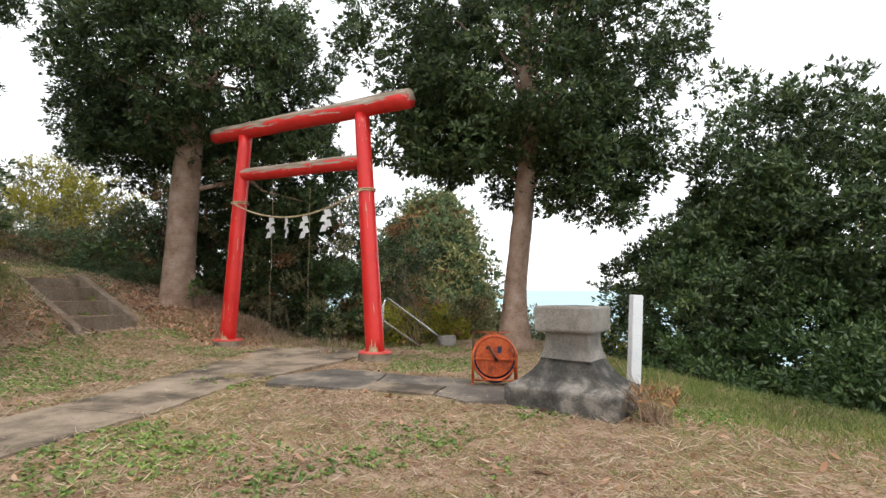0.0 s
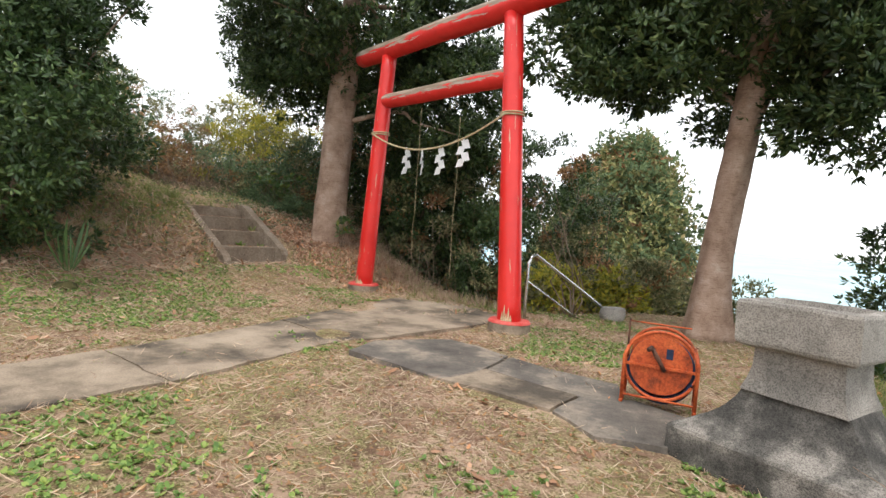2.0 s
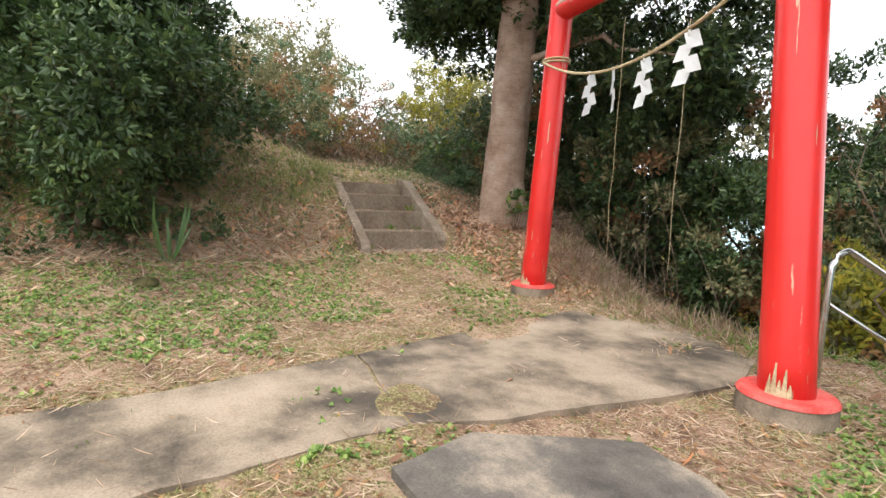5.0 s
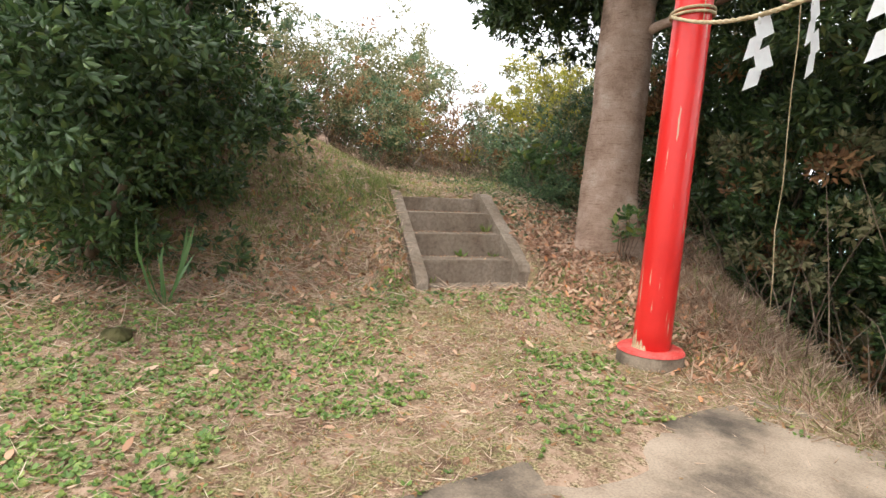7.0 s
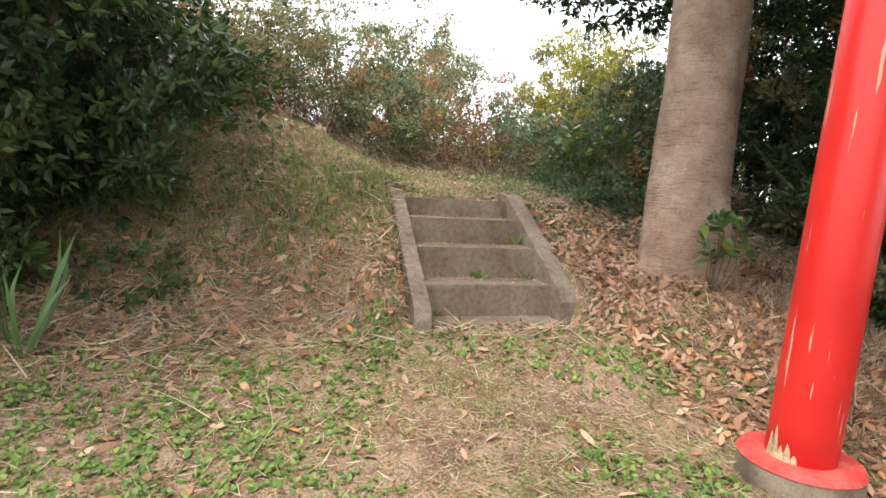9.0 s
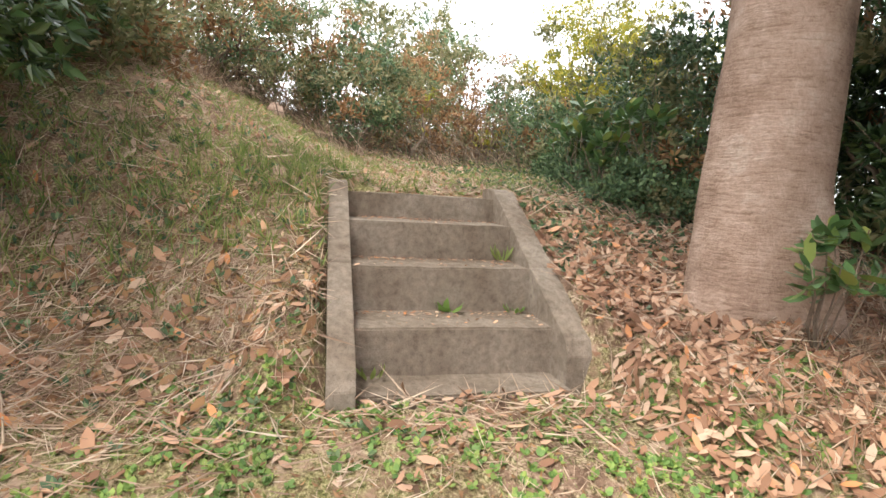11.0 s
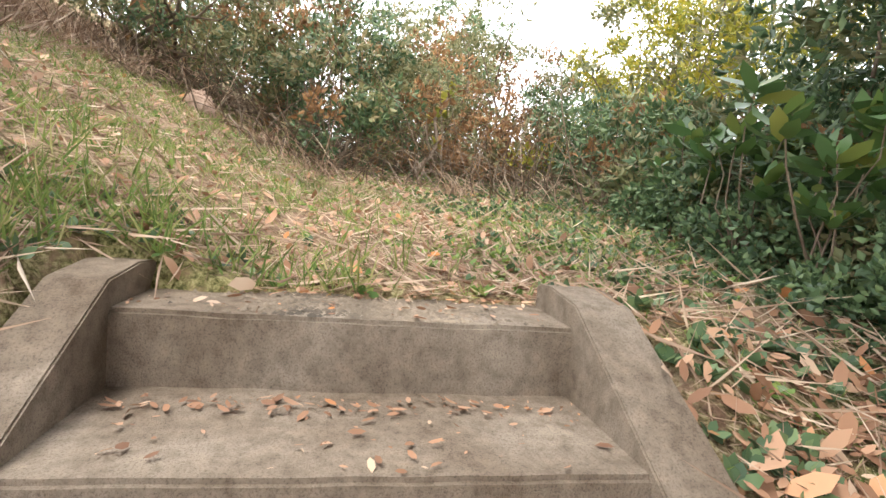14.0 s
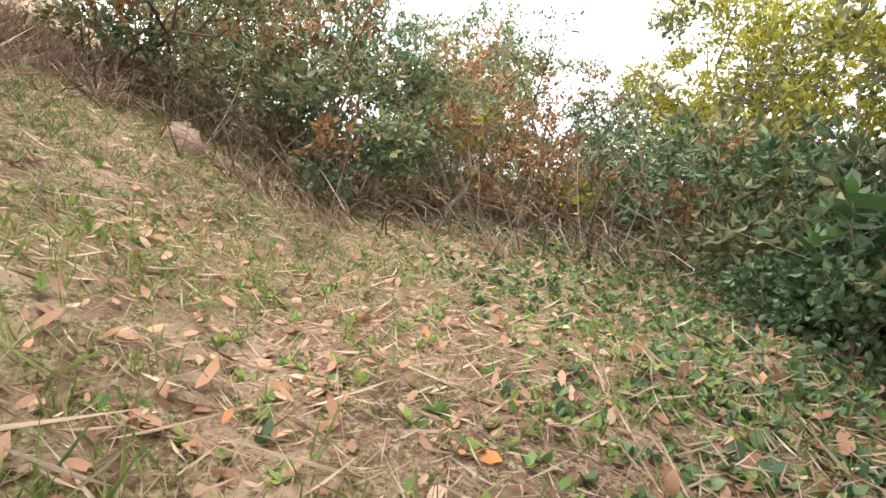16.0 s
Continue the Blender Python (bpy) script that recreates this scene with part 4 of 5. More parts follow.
for c, r, n, m in (((-0.95, 12.5, 0.25), (0.65, 0.5, 0.5), 36, M_YELLOW), ((-0.1, 12.9, 0.2), (0.6, 0.5, 0.5), 36, M_YELLOW), ((0.6, 13.6, 0.3), (0.6, 0.5, 0.6), 30, M_OLIVE), ((-1.6, 14.4, -0.15), (1.0, 1.0, 1.1), 50, M_YELLOW), ((-0.2, 13.9, -0.35), (1.0, 1.0, 1.0), 50, M_OLIVE), ((0.6, 14.6, -0.25), (0.9, 0.8, 0.9), 40, M_YELLOW),
                   ((2.4, 14.9, -0.25), (1.2, 1.0, 1.1), 45, M_OLIVE), ((-0.9, 16.2, -0.25), (1.3, 1.0, 1.3), 50, M_OLIVE), ((3.9, 12.6, -0.5), (0.9, 1.0, 1.0), 36, M_YELLOW)):
    bush("slope_shrub", c, r, n, 0.36, 30, 0.10, m, "yellow-green scrub on the slope below the handrail", 5, 12, parts=((M_OLIVE, 0.3), (M_BROWN, 0.15)))

# scrub on the slope below the rail and the far wooded hill


def scatter_clumps(name, xy, lift, rad, n_ros, k, leaf, mat, label, squash=0.8):
    z = land(xy[:, 0], xy[:, 1], False)
    n = len(xy)
    c = np.column_stack([xy, z + lift])
    d = ball(n * n_ros)
    rr = np.repeat(rad * (0.5 + rng.random(n)), n_ros)[:, None]
    p = np.repeat(c, n_ros, 0) + d * rr * (0.5 + 0.5 * rng.random((len(d), 1))) * np.array([1, 1, squash])
    b, w, ln = rosettes(p, unit(d + np.array([0, 0, 0.5])), k, leaf)
    o = leaf_ob(name, b, w, ln, ln * 0.5, mat)
    tagged(o, label, "vegetation", kind="stuff")
    return o


def strewn(n, x0, x1, y0, y1):
    return np.column_stack([rng.uniform(x0, x1, n), rng.uniform(y0, y1, n)])


q = strewn(900, -7, 8, 11, 28)
dq = beyond_edge(q[:, 0], q[:, 1])
q = q[(dq > 1.3) & (dq < 17)]
half = rng.random(len(q)) + 0.25 * vnoise(q[:, 0], q[:, 1], 3.0, 12)
scatter_clumps("hillside_scrub", q[half < 0.6], 0.4, 0.75, 24, 5, 0.14, M_OLIVE, "olive scrub covering the slope below the gate")
scatter_clumps("hillside_scrub", q[(half >= 0.6) & (half < 0.85)], 0.45, 0.5, 20, 5, 0.12, M_YELLOW, "yellow-green bamboo grass on the slope")
scatter_clumps("hillside_scrub", q[half >= 0.85], 0.4, 0.6, 20, 5, 0.13, M_BLUE, "dark green scrub on the slope")
q = strewn(760, -11, 7.5, 32, 52)
half = rng.random(len(q)) + 0.3 * vnoise(q[:, 0], q[:, 1], 6.0, 11)
scatter_clumps("far_wood", q[half < 0.65], 0.9, 1.7, 40, 4, 0.42, M_FAR, "wooded headland in winter greens and browns")
scatter_clumps("far_wood", q[(half >= 0.65) & (half < 0.95)], 1.3, 1.9, 46, 4, 0.42, M_FARDARK, "dark evergreen trees on the headland")
scatter_clumps("far_wood", q[half >= 0.95], 0.6, 1.3, 36, 4, 0.36, M_BROWN, "brown withered scrub on the headland")

# ---- what lies and grows on the ground ----


def lay(xy):
    """Places on the ground, its normals, and random ways along it."""
    x, y = xy[:, 0], xy[:, 1]
    z = land(x, y)
    e = 0.06
    nrm = unit(np.column_stack([-(land(x + e, y) - z) / e, -(land(x, y + e) - z) / e, np.ones(len(x))]))
    r = rng.normal(size=(len(x), 3))
    way = unit(r - nrm * np.sum(r * nrm, 1, keepdims=True))
    return np.column_stack([x, y, z]), nrm, way


def on_paving(x, y):
    """True where the concrete lies, roughly."""
    def between(px, a, b):
        return (px > a) & (px < b)
    lo = np.interp(y, [-3, 2, 4.7, 5.9, 7.5, 10.6], [-4.98, -4.38, -3.88, -3.64, -3.52, -3.38])
    hi = np.interp(y, [-3, 2, 4.3, 5.2, 7.1, 9.3, 10.2], [-3.85, -3.42, -2.9, -2.66, -2.4, -1.45, -1.65])
    a = (x > lo) & (x < hi) & (y < 10.3)
    mid = 6.95 - 0.42 * (x + 1.2)
    b = between(x, -2.1, 0.8) & (np.abs(y - mid) < 0.55 - 0.08 * np.clip(x, 0, 1))
    return (a | b) & (vnoise(x, y, 0.25, 77) + 0.6 * vnoise(x, y, 0.7, 78) > -0.85)


def in_steps(x, y):
    u, v = stair_uv(x, y)
    return (np.abs(v) < 0.80) & (u > -0.32) & (u < 1.60)


def keep(xy, weight, clear=True):
    p = xy[rng.random(len(xy)) < weight]
    ok = ~in_steps(p[:, 0], p[:, 1])
    if clear:
        ok &= ~on_paving(p[:, 0], p[:, 1]) | (rng.random(len(p)) < 0.035)
    return p[ok]


def flat_stuff(name, xy, lmin, lmax, ratio, mat, label, category, tilt=0.12, lift=0.006, fold=0.25, belly=0.45, up=0.0, curl=None):
    b, nrm, way = lay(xy)
    way = unit(way + nrm * (up + tilt * np.abs(rng.normal(size=(len(b), 1)))))
    ln = lmin + (lmax - lmin) * rng.random(len(b)) ** 1.6
    o = leaf_ob(name, b + nrm * lift, way, ln, ln * ratio, mat, fold=fold, belly=belly, lie=nrm, curl=curl)
    return tagged(o, label, category, kind="stuff")


def weeds(name, xy, k, leaf, ratio, mat, label, category, lift=0.5):
    b, nrm, way = lay(xy)
    bb, nn = np.repeat(b, k, 0), np.repeat(nrm, k, 0)
    r = rng.normal(size=bb.shape)
    w = unit(unit(r - nn * np.sum(r * nn, 1, keepdims=True)) + nn * (lift * (0.3 + rng.random((len(bb), 1)))))
    ln = leaf * (0.6 + 0.7 * rng.random(len(bb)))
    o = leaf_ob(name, bb + nn * 0.004, w, ln, ln * ratio, mat, lie=nn, curl=(-0.15, 0.15))
    return tagged(o, label, category, kind="stuff")


def grass(name, xy, k, hmin, hmax, mat, label, width=0.006, spread=0.5):
    b, nrm, way = lay(xy)
    bb = np.repeat(b, k, 0) + rng.normal(size=(len(b) * k, 3)) * np.array([0.02, 0.02, 0])
    w = unit(np.array([0, 0, 1.0]) + spread * rng.normal(size=bb.shape) * np.array([1, 1, 0.3]))
    ln = hmin + (hmax - hmin) * rng.random(len(bb)) ** 1.5
    o = leaf_ob(name, bb, w, ln, width * (0.7 + 0.6 * rng.random(len(bb))), mat, fold=0.1, belly=0.3)
    return tagged(o, label, "grass", kind="stuff")


def twigs(name, base, way, length, radius, mat, label, bend=0.35, sag=0.0):
    """Thin three-sided stalks, each bent at random."""
    n = len(base)
    length = np.broadcast_to(length, (n,))[:, None]
    kink = rng.normal(size=(n, 3)) * bend
    rings = []
    off = rng.random(n) * 6.28
    for j in range(5):
        s = j / 4
        c = base + way * length * s + kink * length * (s * s) * 0.5 - np.array([0, 0, 1.0]) * sag * length * s * s
        r = radius * (1 - 0.75 * s)
        for a in range(3):
            t = off + a * 2.094
            rings.append(c + np.column_stack([np.cos(t), np.sin(t), 0.4 * np.sin(t + 1)]) * r)
    v = np.stack(rings, 1).reshape(-1, 3)
    f = []
    for j in range(4):
        for a in range(3):
            a2 = (a + 1) % 3
            f.append((j * 3 + a, j * 3 + a2, j * 3 + 3 + a2, j * 3 + 3 + a))
    f = (np.array(f)[None] + (np.arange(n) * 15)[:, None, None]).reshape(-1, 4)
    o = new(name, mesh_from(name, v, f, mat))
    return tagged(o, label, "dry stalks", kind="stuff")


# level ground
q = strewn(120000, -9, 4.2, 0.6, 12.5)
m = beyond_edge(q[:, 0], q[:, 1]) < 0.3
flat_stuff("straw", keep(q[m], 0.85), 0.03, 0.14, 0.028, M_STRAW, "dry straw strewn over the trodden ground", "straw", 0.30)
q = strewn(85000, -9, 4.2, 1.0, 12.5)
green = sstep(0.0, 0.5, vnoise(q[:, 0], q[:, 1], 1.4, 21) + 0.5 * vnoise(q[:, 0], q[:, 1], 0.5, 22) + 1.25 * np.exp(-((q[:, 0] + 6.0) / 1.8) ** 2 - ((q[:, 1] - 6.6) / 1.6) ** 2) + 1.0 * np.exp(-((q[:, 0] + 2.3) / 1.0) ** 2 - ((q[:, 1] - 3.6) / 1.8) ** 2) + 0.35 * np.exp(-((q[:, 0] - 2.6) / 1.2) ** 2 - ((q[:, 1] - 3.4) / 1.2) ** 2) + 0.8 * np.exp(-((q[:, 0] + 6.6) / 2.4) ** 2 - ((q[:, 1] - 7.2) / 2.0) ** 2) + 0.25 * np.exp(-((q[:, 0] + 1.6) / 1.1) ** 2 - ((q[:, 1] - 4.6) / 1.6) ** 2) + 0.6 * np.exp(-((q[:, 0] - 0.2) / 1.2) ** 2 - ((q[:, 1] - 8.3) / 0.8) ** 2) - 0.32)
weeds("clover", keep(q, green * (0.35 + 0.6 * sstep(-0.3, 0.3, vnoise(q[:, 0], q[:, 1], 0.16, 23)))), 5, 0.034, 0.72, M_WEED, "bright green low weeds in patches on bare earth", "weeds", 0.5)
q = strewn(30000, -9, 4.6, 1.0, 12.5)
gm = 0.26 + sstep(-0.3, 0.5, vnoise(q[:, 0], q[:, 1], 1.1, 31)) * 0.5 + 0.8 * sstep(-2.2, -0.4, beyond_edge(q[:, 0], q[:, 1])) * sstep(1.2, 3.0, q[:, 0])
grass("short_grass", keep(q[beyond_edge(q[:, 0], q[:, 1]) < 0.4], np.clip(gm, 0, 1)[beyond_edge(q[:, 0], q[:, 1]) < 0.4]), 5, 0.015, 0.06, M_GRASS, "short thin grass on the level ground", 0.005, 0.8)
q = strewn(20000, -9.2, 4, 1.0, 13.5)
u_, v_ = stair_uv(q[:, 0], q[:, 1])
lit = 0.10 + 0.12 * sstep(0, 0.5, vnoise(q[:, 0], q[:, 1], 0.9, 24)) + 1.0 * np.exp(-((u_ + 0.3) / 1.5) ** 2) * sstep(0.7, 1.2, v_) * sstep(4.0, 2.6, v_) + 0.35 * np.exp(-((u_ + 0.6) / 0.7) ** 2) * sstep(-0.6, -1.2, v_) + 0.15 * sstep(-3.4, -1.5, u_)
lit += 1.6 * np.exp(-((q[:, 1] - (6.29 - 0.33 * (q[:, 0] + 1.1))) / 0.10) ** 2) * (q[:, 0] > -1.6) * (q[:, 0] < 0.7)
p = keep(q[beyond_edge(q[:, 0], q[:, 1]) < 1.2], np.clip(lit, 0, 1)[beyond_edge(q[:, 0], q[:, 1]) < 1.2])
flat_stuff("fallen_leaves", p, 0.03, 0.12, 0.42, M_LITTER, "brown fallen leaves lying on the ground", "leaves", 0.25, 0.01, 0.35, curl=(0.05, 0.22))

# dark crumbs of leaf and bark trodden into the earth
q = strewn(42000, -8.6, 4.0, 1.2, 12.0)
p = keep(q[beyond_edge(q[:, 0], q[:, 1]) < 0.2], 0.9)
flat_stuff("leaf_crumbs", p, 0.015, 0.06, 0.4, M_BROWN, "dark leaf crumbs trodden into the earth", "leaf crumbs", 0.2, 0.004)

# banks beside the steps
q = strewn(60000, -10.5, -4.0, 5.5, 15)
u_, v_ = stair_uv(q[:, 0], q[:, 1])
bank = sstep(-1.1, -0.1, u_) * sstep(2.4, 1.2, u_) * (0.55 + 0.45 * vnoise(q[:, 0], q[:, 1], 0.8, 41))
p = keep(q, np.clip(bank * (0.75 + 0.25 * sstep(0.4, -0.2, u_)), 0, 1), False)
flat_stuff("bank_straw", p, 0.08, 0.36, 0.013, M_STRAW, "withered grass matted on the bank", "straw", 0.25, 0.01, 0.1, 0.3)
q2 = strewn(90000, -9.6, -5.6, 5.5, 10.6)
u2, v2 = stair_uv(q2[:, 0], q2[:, 1])
m2 = sstep(-0.9, -0.2, u2) * sstep(2.3, 1.0, u2) * sstep(-0.72, -0.9, v2) * (0.5 + 0.5 * vnoise(q2[:, 0], q2[:, 1], 0.45, 47))
flat_stuff("bank_straw", keep(q2, np.clip(0.34 * m2 * (0.35 + 0.65 * sstep(1.3, 0.1, u2)), 0, 1), False), 0.05, 0.28, 0.012, M_STRAW, "long withered grass hanging down the bank", "straw", 0.35, 0.012, 0.1, 0.3)
flat_stuff("fallen_leaves", keep(q2[::5], np.clip(0.5 * m2[::5] * sstep(1.2, 0.0, u2[::5]), 0, 1), False), 0.03, 0.11, 0.5, M_BROWN, "dark brown leaves caught in the withered grass", "leaves", 0.5, 0.012, 0.35, curl=(0.05, 0.25))
p = keep(q[::2], np.clip(1.2 * bank[::2] * sstep(0.1, 0.9, u_[::2]) * sstep(0.6, -0.6, v_[::2]), 0, 1), False)
grass("bank_grass", p, 5, 0.05, 0.22, M_GRASS, "green grass tufts on the bank", 0.008, 0.6)
p = keep(q[1::4], np.clip(bank[1::4] * sstep(0.5, 1.0, v_[1::4]) * sstep(-0.4, 0.8, u_[1::4]), 0, 1), False)
weeds("ground_ivy", p, 6, 0.055, 0.7, M_BLUE, "dark green ivy creeping over fallen leaves", "ivy", 0.8)
p = keep(q[2::5], np.clip(bank[2::5] * sstep(0.4, -0.8, v_[2::5]), 0, 1), False)
weeds("bank_weeds", p, 5, 0.05, 0.5, M_BLUE, "small dark weeds on the grassy bank", "weeds", 0.8)
p = keep(q[4::2], np.clip((0.35 + 0.55 * sstep(0.9, 0.0, u_[4::2])) * bank[4::2], 0, 1), False)
flat_stuff("fallen_leaves", p, 0.05, 0.14, 0.45, M_LITTER, "brown fallen leaves lying on the bank", "leaves", 0.3, 0.015, 0.35, curl=(0.05, 0.22))

# thick carpet of fallen leaves between the steps and the gate
q = strewn(26000, -8.8, -3.6, 10.6, 14)
u_, v_ = stair_uv(q[:, 0], q[:, 1])
w_ = sstep(0.65, 1.0, v_) * sstep(3.6, 2.6, v_) * sstep(1.4, 0.6, u_) * sstep(-3.4, -1.6, u_) * sstep(0.5, -0.1, beyond_edge(q[:, 0], q[:, 1]))
flat_stuff("fallen_leaves", keep(q, np.clip(w_ * (0.75 + 0.4 * vnoise(q[:, 0], q[:, 1], 0.6, 61)), 0, 1)), 0.035, 0.12, 0.40, M_LITTER, "thick brown leaf litter round the tree foot", "leaves", 0.4, 0.02, 0.35, curl=(0.05, 0.25))
q = strewn(5000, -5.8, -2.8, 11.3, 13.0)
w_ = np.exp(-((q[:, 0] + 4.5) / 0.9) ** 2 - ((q[:, 1] - 12.1) / 0.5) ** 2)
grass("dry_grass", keep(q, w_), 5, 0.08, 0.28, M_STRAW, "matted dry grass on the hump behind the gate", 0.006, 1.6)

# dry grass hanging over the edge behind the gate
q = strewn(9000, -6.2, 3.2, 9.5, 14)
dq = beyond_edge(q[:, 0], q[:, 1])
p = keep(q, np.exp(-((dq - 0.1) / 0.45) ** 2) * sstep(-1.2, -2.2, q[:, 0]))
grass("dry_grass", p, 5, 0.06, 0.26, M_STRAW, "tall dry grass along the edge of the drop", 0.007, 0.8)
p = keep(q[::2], 0.5 * sstep(3.2, 1.2, np.abs(q[::2, 0] + 3.4)) * np.exp(-((dq[::2] - 0.1) / 0.5) ** 2))
grass("edge_grass", p, 5, 0.06, 0.3, M_GRASS, "green grass along the edge of the drop", 0.007, 0.7)
q = strewn(16000, 1.8, 5.6, 2.0, 9.0)
dq = beyond_edge(q[:, 0], q[:, 1])
grass("edge_grass", keep(q, 0.9 * np.exp(-((dq + 0.25) / 0.8) ** 2)), 6, 0.04, 0.15, M_GRASS, "fresh green grass along the edge", 0.006, 0.7)

# the landing and slope above the steps
q = strewn(46000, -14.5, -8.2, 8.8, 15.2)
u_, v_ = stair_uv(q[:, 0], q[:, 1])
top = sstep(1.2, 1.9, u_)
near = np.exp(-((u_ - 2.6) / 2.6) ** 2)
flat_stuff("straw", keep(q, top * (0.3 + 0.4 * near), False), 0.04, 0.17, 0.018, M_STRAW, "dry straw on the slope above the steps", "straw", 0.25)
gmask = np.clip(0.3 + 0.7 * np.exp(-((v_ + 0.9 + 0.25 * (u_ - 1.5)) / 0.7) ** 2) + 0.4 * vnoise(q[:, 0], q[:, 1], 0.7, 51), 0, 1)
grass("slope_grass", keep(q[::2], (top * gmask)[::2] * 0.5, False), 6, 0.02, 0.11, M_GRASS, "fresh green grass on the slope above the steps", 0.006, 0.7)
weeds("slope_weeds", keep(q[::8], (top * (0.2 + 0.5 * sstep(-0.4, 1.2, v_)))[::8], False), 6, 0.042, 0.5, M_WEED, "low green weeds above the steps", "weeds", 0.6)
weeds("ground_ivy", keep(q[3::6], (top * sstep(0.3, 1.6, v_))[3::6], False), 6, 0.045, 0.65, M_BLUE, "dark ivy spreading beside the landing", "ivy", 0.9)
flat_stuff("fallen_leaves", keep(q[1::3], (top * (0.12 + 0.5 * near))[1::3], False), 0.02, 0.085, 0.5, M_LITTER, "brown fallen leaves above the steps", "leaves", 0.4, 0.012, 0.4, curl=(0.05, 0.25))

# pale straw on the upper slope, at the foot of the scrub
q = strewn(16000, -15, -8, 4.5, 11.5)
u_, v_ = stair_uv(q[:, 0], q[:, 1])
p = keep(q, 0.8 * sstep(-2.2, -3.0, v_) * sstep(1.8, 2.6, u_) * sstep(8.0, 6.0, u_), False)
grass("dry_grass", p, 5, 0.10, 0.42, M_STRAW, "pale flattened straw on the upper slope", 0.007, 1.3)

# tangle of dry stalks in the thicket
q = strewn(5200, -17, -8.0, 9.5, 19)
u_, v_ = stair_uv(q[:, 0], q[:, 1])
rim = sstep(4.6, 5.6, u_ + 0.75 * np.clip(v_ - 0.3, 0, 9)) 
q = q[rng.random(len(q)) < rim * 0.8]
z = land(q[:, 0], q[:, 1])
w = unit(np.array([0, 0, 0.8]) + rng.normal(size=(len(q), 3)) * np.array([0.6, 0.6, 0.35]))
twigs("dry_stalks", np.column_stack([q, z]), w, 0.4 + 1.3 * rng.random(len(q)), 0.009, M_TWIG, "tangled bare brown stalks in the scrub", 1.0, 0.5)
q2 = q[::2]
w = unit(np.array([0, 0, 0.5]) + rng.normal(size=(len(q2), 3)) * np.array([0.8, 0.8, 0.3]))
twigs("dry_reeds", np.column_stack([q2, z[::2]]), w, 0.4 + 1.0 * rng.random(len(q2)), 0.006, M_STRAW, "pale withered reeds bent over in the scrub", 0.5, 0.45)
q = strewn(420, -6.0, -1.0, 12.0, 15.5)
q = q[beyond_edge(q[:, 0], q[:, 1]) > 0.2]
w = unit(np.array([0, 0, 1.0]) + rng.normal(size=(len(q), 3)) * 0.4)
twigs("bare_stalks", np.column_stack([q, land(q[:, 0], q[:, 1])]), w, 0.5 + 1.6 * rng.random(len(q)), 0.009, M_TWIG, "bare brown stalks in the shade behind the gate", 0.7, 0.2)

# ---- single plants ----


def leafy_plant(name, at, k, length, ratio, mat, label, category, rise=0.9, fold=0.2):
    x, y = at[0], at[1]
    zz = at[2] if len(at) > 2 else gz(x, y)
    d = rng.normal(size=(k, 3)) * np.array([1, 1, 0])
    w = unit(unit(d) + np.array([0, 0, 1.0]) * rise * (0.4 + rng.random((k, 1))))
    ln = length * (0.6 + 0.5 * rng.random(k))
    t = empty(name, (x, y, zz))
    for a in range(k):
        leaf_ob("leaf", d[a:a + 1] * 0.02, w[a:a + 1], ln[a:a + 1], ln[a:a + 1] * ratio, mat, t, lie=np.array([[0, 0, 1.0]]), curl=(-0.35, 0.12))
    return tagged(t, label, category)


leafy_plant("iris_plant", (-6.98, 7.25), 13, 0.85, 0.045, M_BROAD, "long-leaved green iris at the foot of the dark tree", "plant", 1.6)
uw = lambda u, v: (STAIR[0] + AX * u + AY * v, STAIR[1] + AY * u - AX * v)
leafy_plant("step_weed", (*uw(0.40, 0.05), 0.630), 12, 0.13, 0.4, M_WEED, "bright green weed growing from a step joint", "weed", 0.5)
leafy_plant("step_weed", (*uw(0.38, 0.50), 0.630), 8, 0.09, 0.45, M_WEED, "small green weed in a step corner", "weed", 0.6)
leafy_plant("step_weed", (*uw(0.82, 0.54), 0.92), 20, 0.15, 0.12, M_GRASS, "grass tuft in the corner of a step", "weed", 1.2)
leafy_plant("step_weed", (*uw(-0.05, -0.5), 0.35), 10, 0.10, 0.3, M_GRASS, "small grass tuft at the foot of the steps", "weed", 1.0)
for (x, y), s in (((-7.92, 12.81), 1.0), ((-8.44, 13.03), 1.15), ((-8.97, 13.3), 0.9), ((-7.64, 13.15), 1.1), ((-5.59, 12.04), 0.9)):
    t = empty("broadleaf_shrub")
    z0 = gz(x, y)
    for j in range(9):
        a = rng.random() * 6.28
        tip = np.array([x + 0.35 * s * math.cos(a) * rng.random(), y + 0.35 * s * math.sin(a) * rng.random(), z0 + s * (0.35 + 0.45 * rng.random())])
        tube_ob("stem", limb_path((x, y, z0 - 0.03), tip, 5, 0.3), [0.006, 0.006, 0.005, 0.004, 0.003], M_TWIG, t, "", 6)
        k = 13
        d = unit(rng.normal(size=(k, 3)) * np.array([1, 1, 0.35]) + np.array([0, 0, 0.25]))
        ln = 0.15 * s * (0.6 + 0.6 * rng.random(k))
        leaf_ob("leaf_whorl", np.tile(tip, (k, 1)) - np.array([0, 0, 1]) * rng.random((k, 1)) * 0.12, d, ln, ln * 0.42, M_BROAD, t, lie=np.tile(np.array([[0, 0, 1.0]]), (k, 1)), curl=(-0.2, 0.12))
    tagged(t, "glossy broad-leaved shrub beside the steps", "shrub")

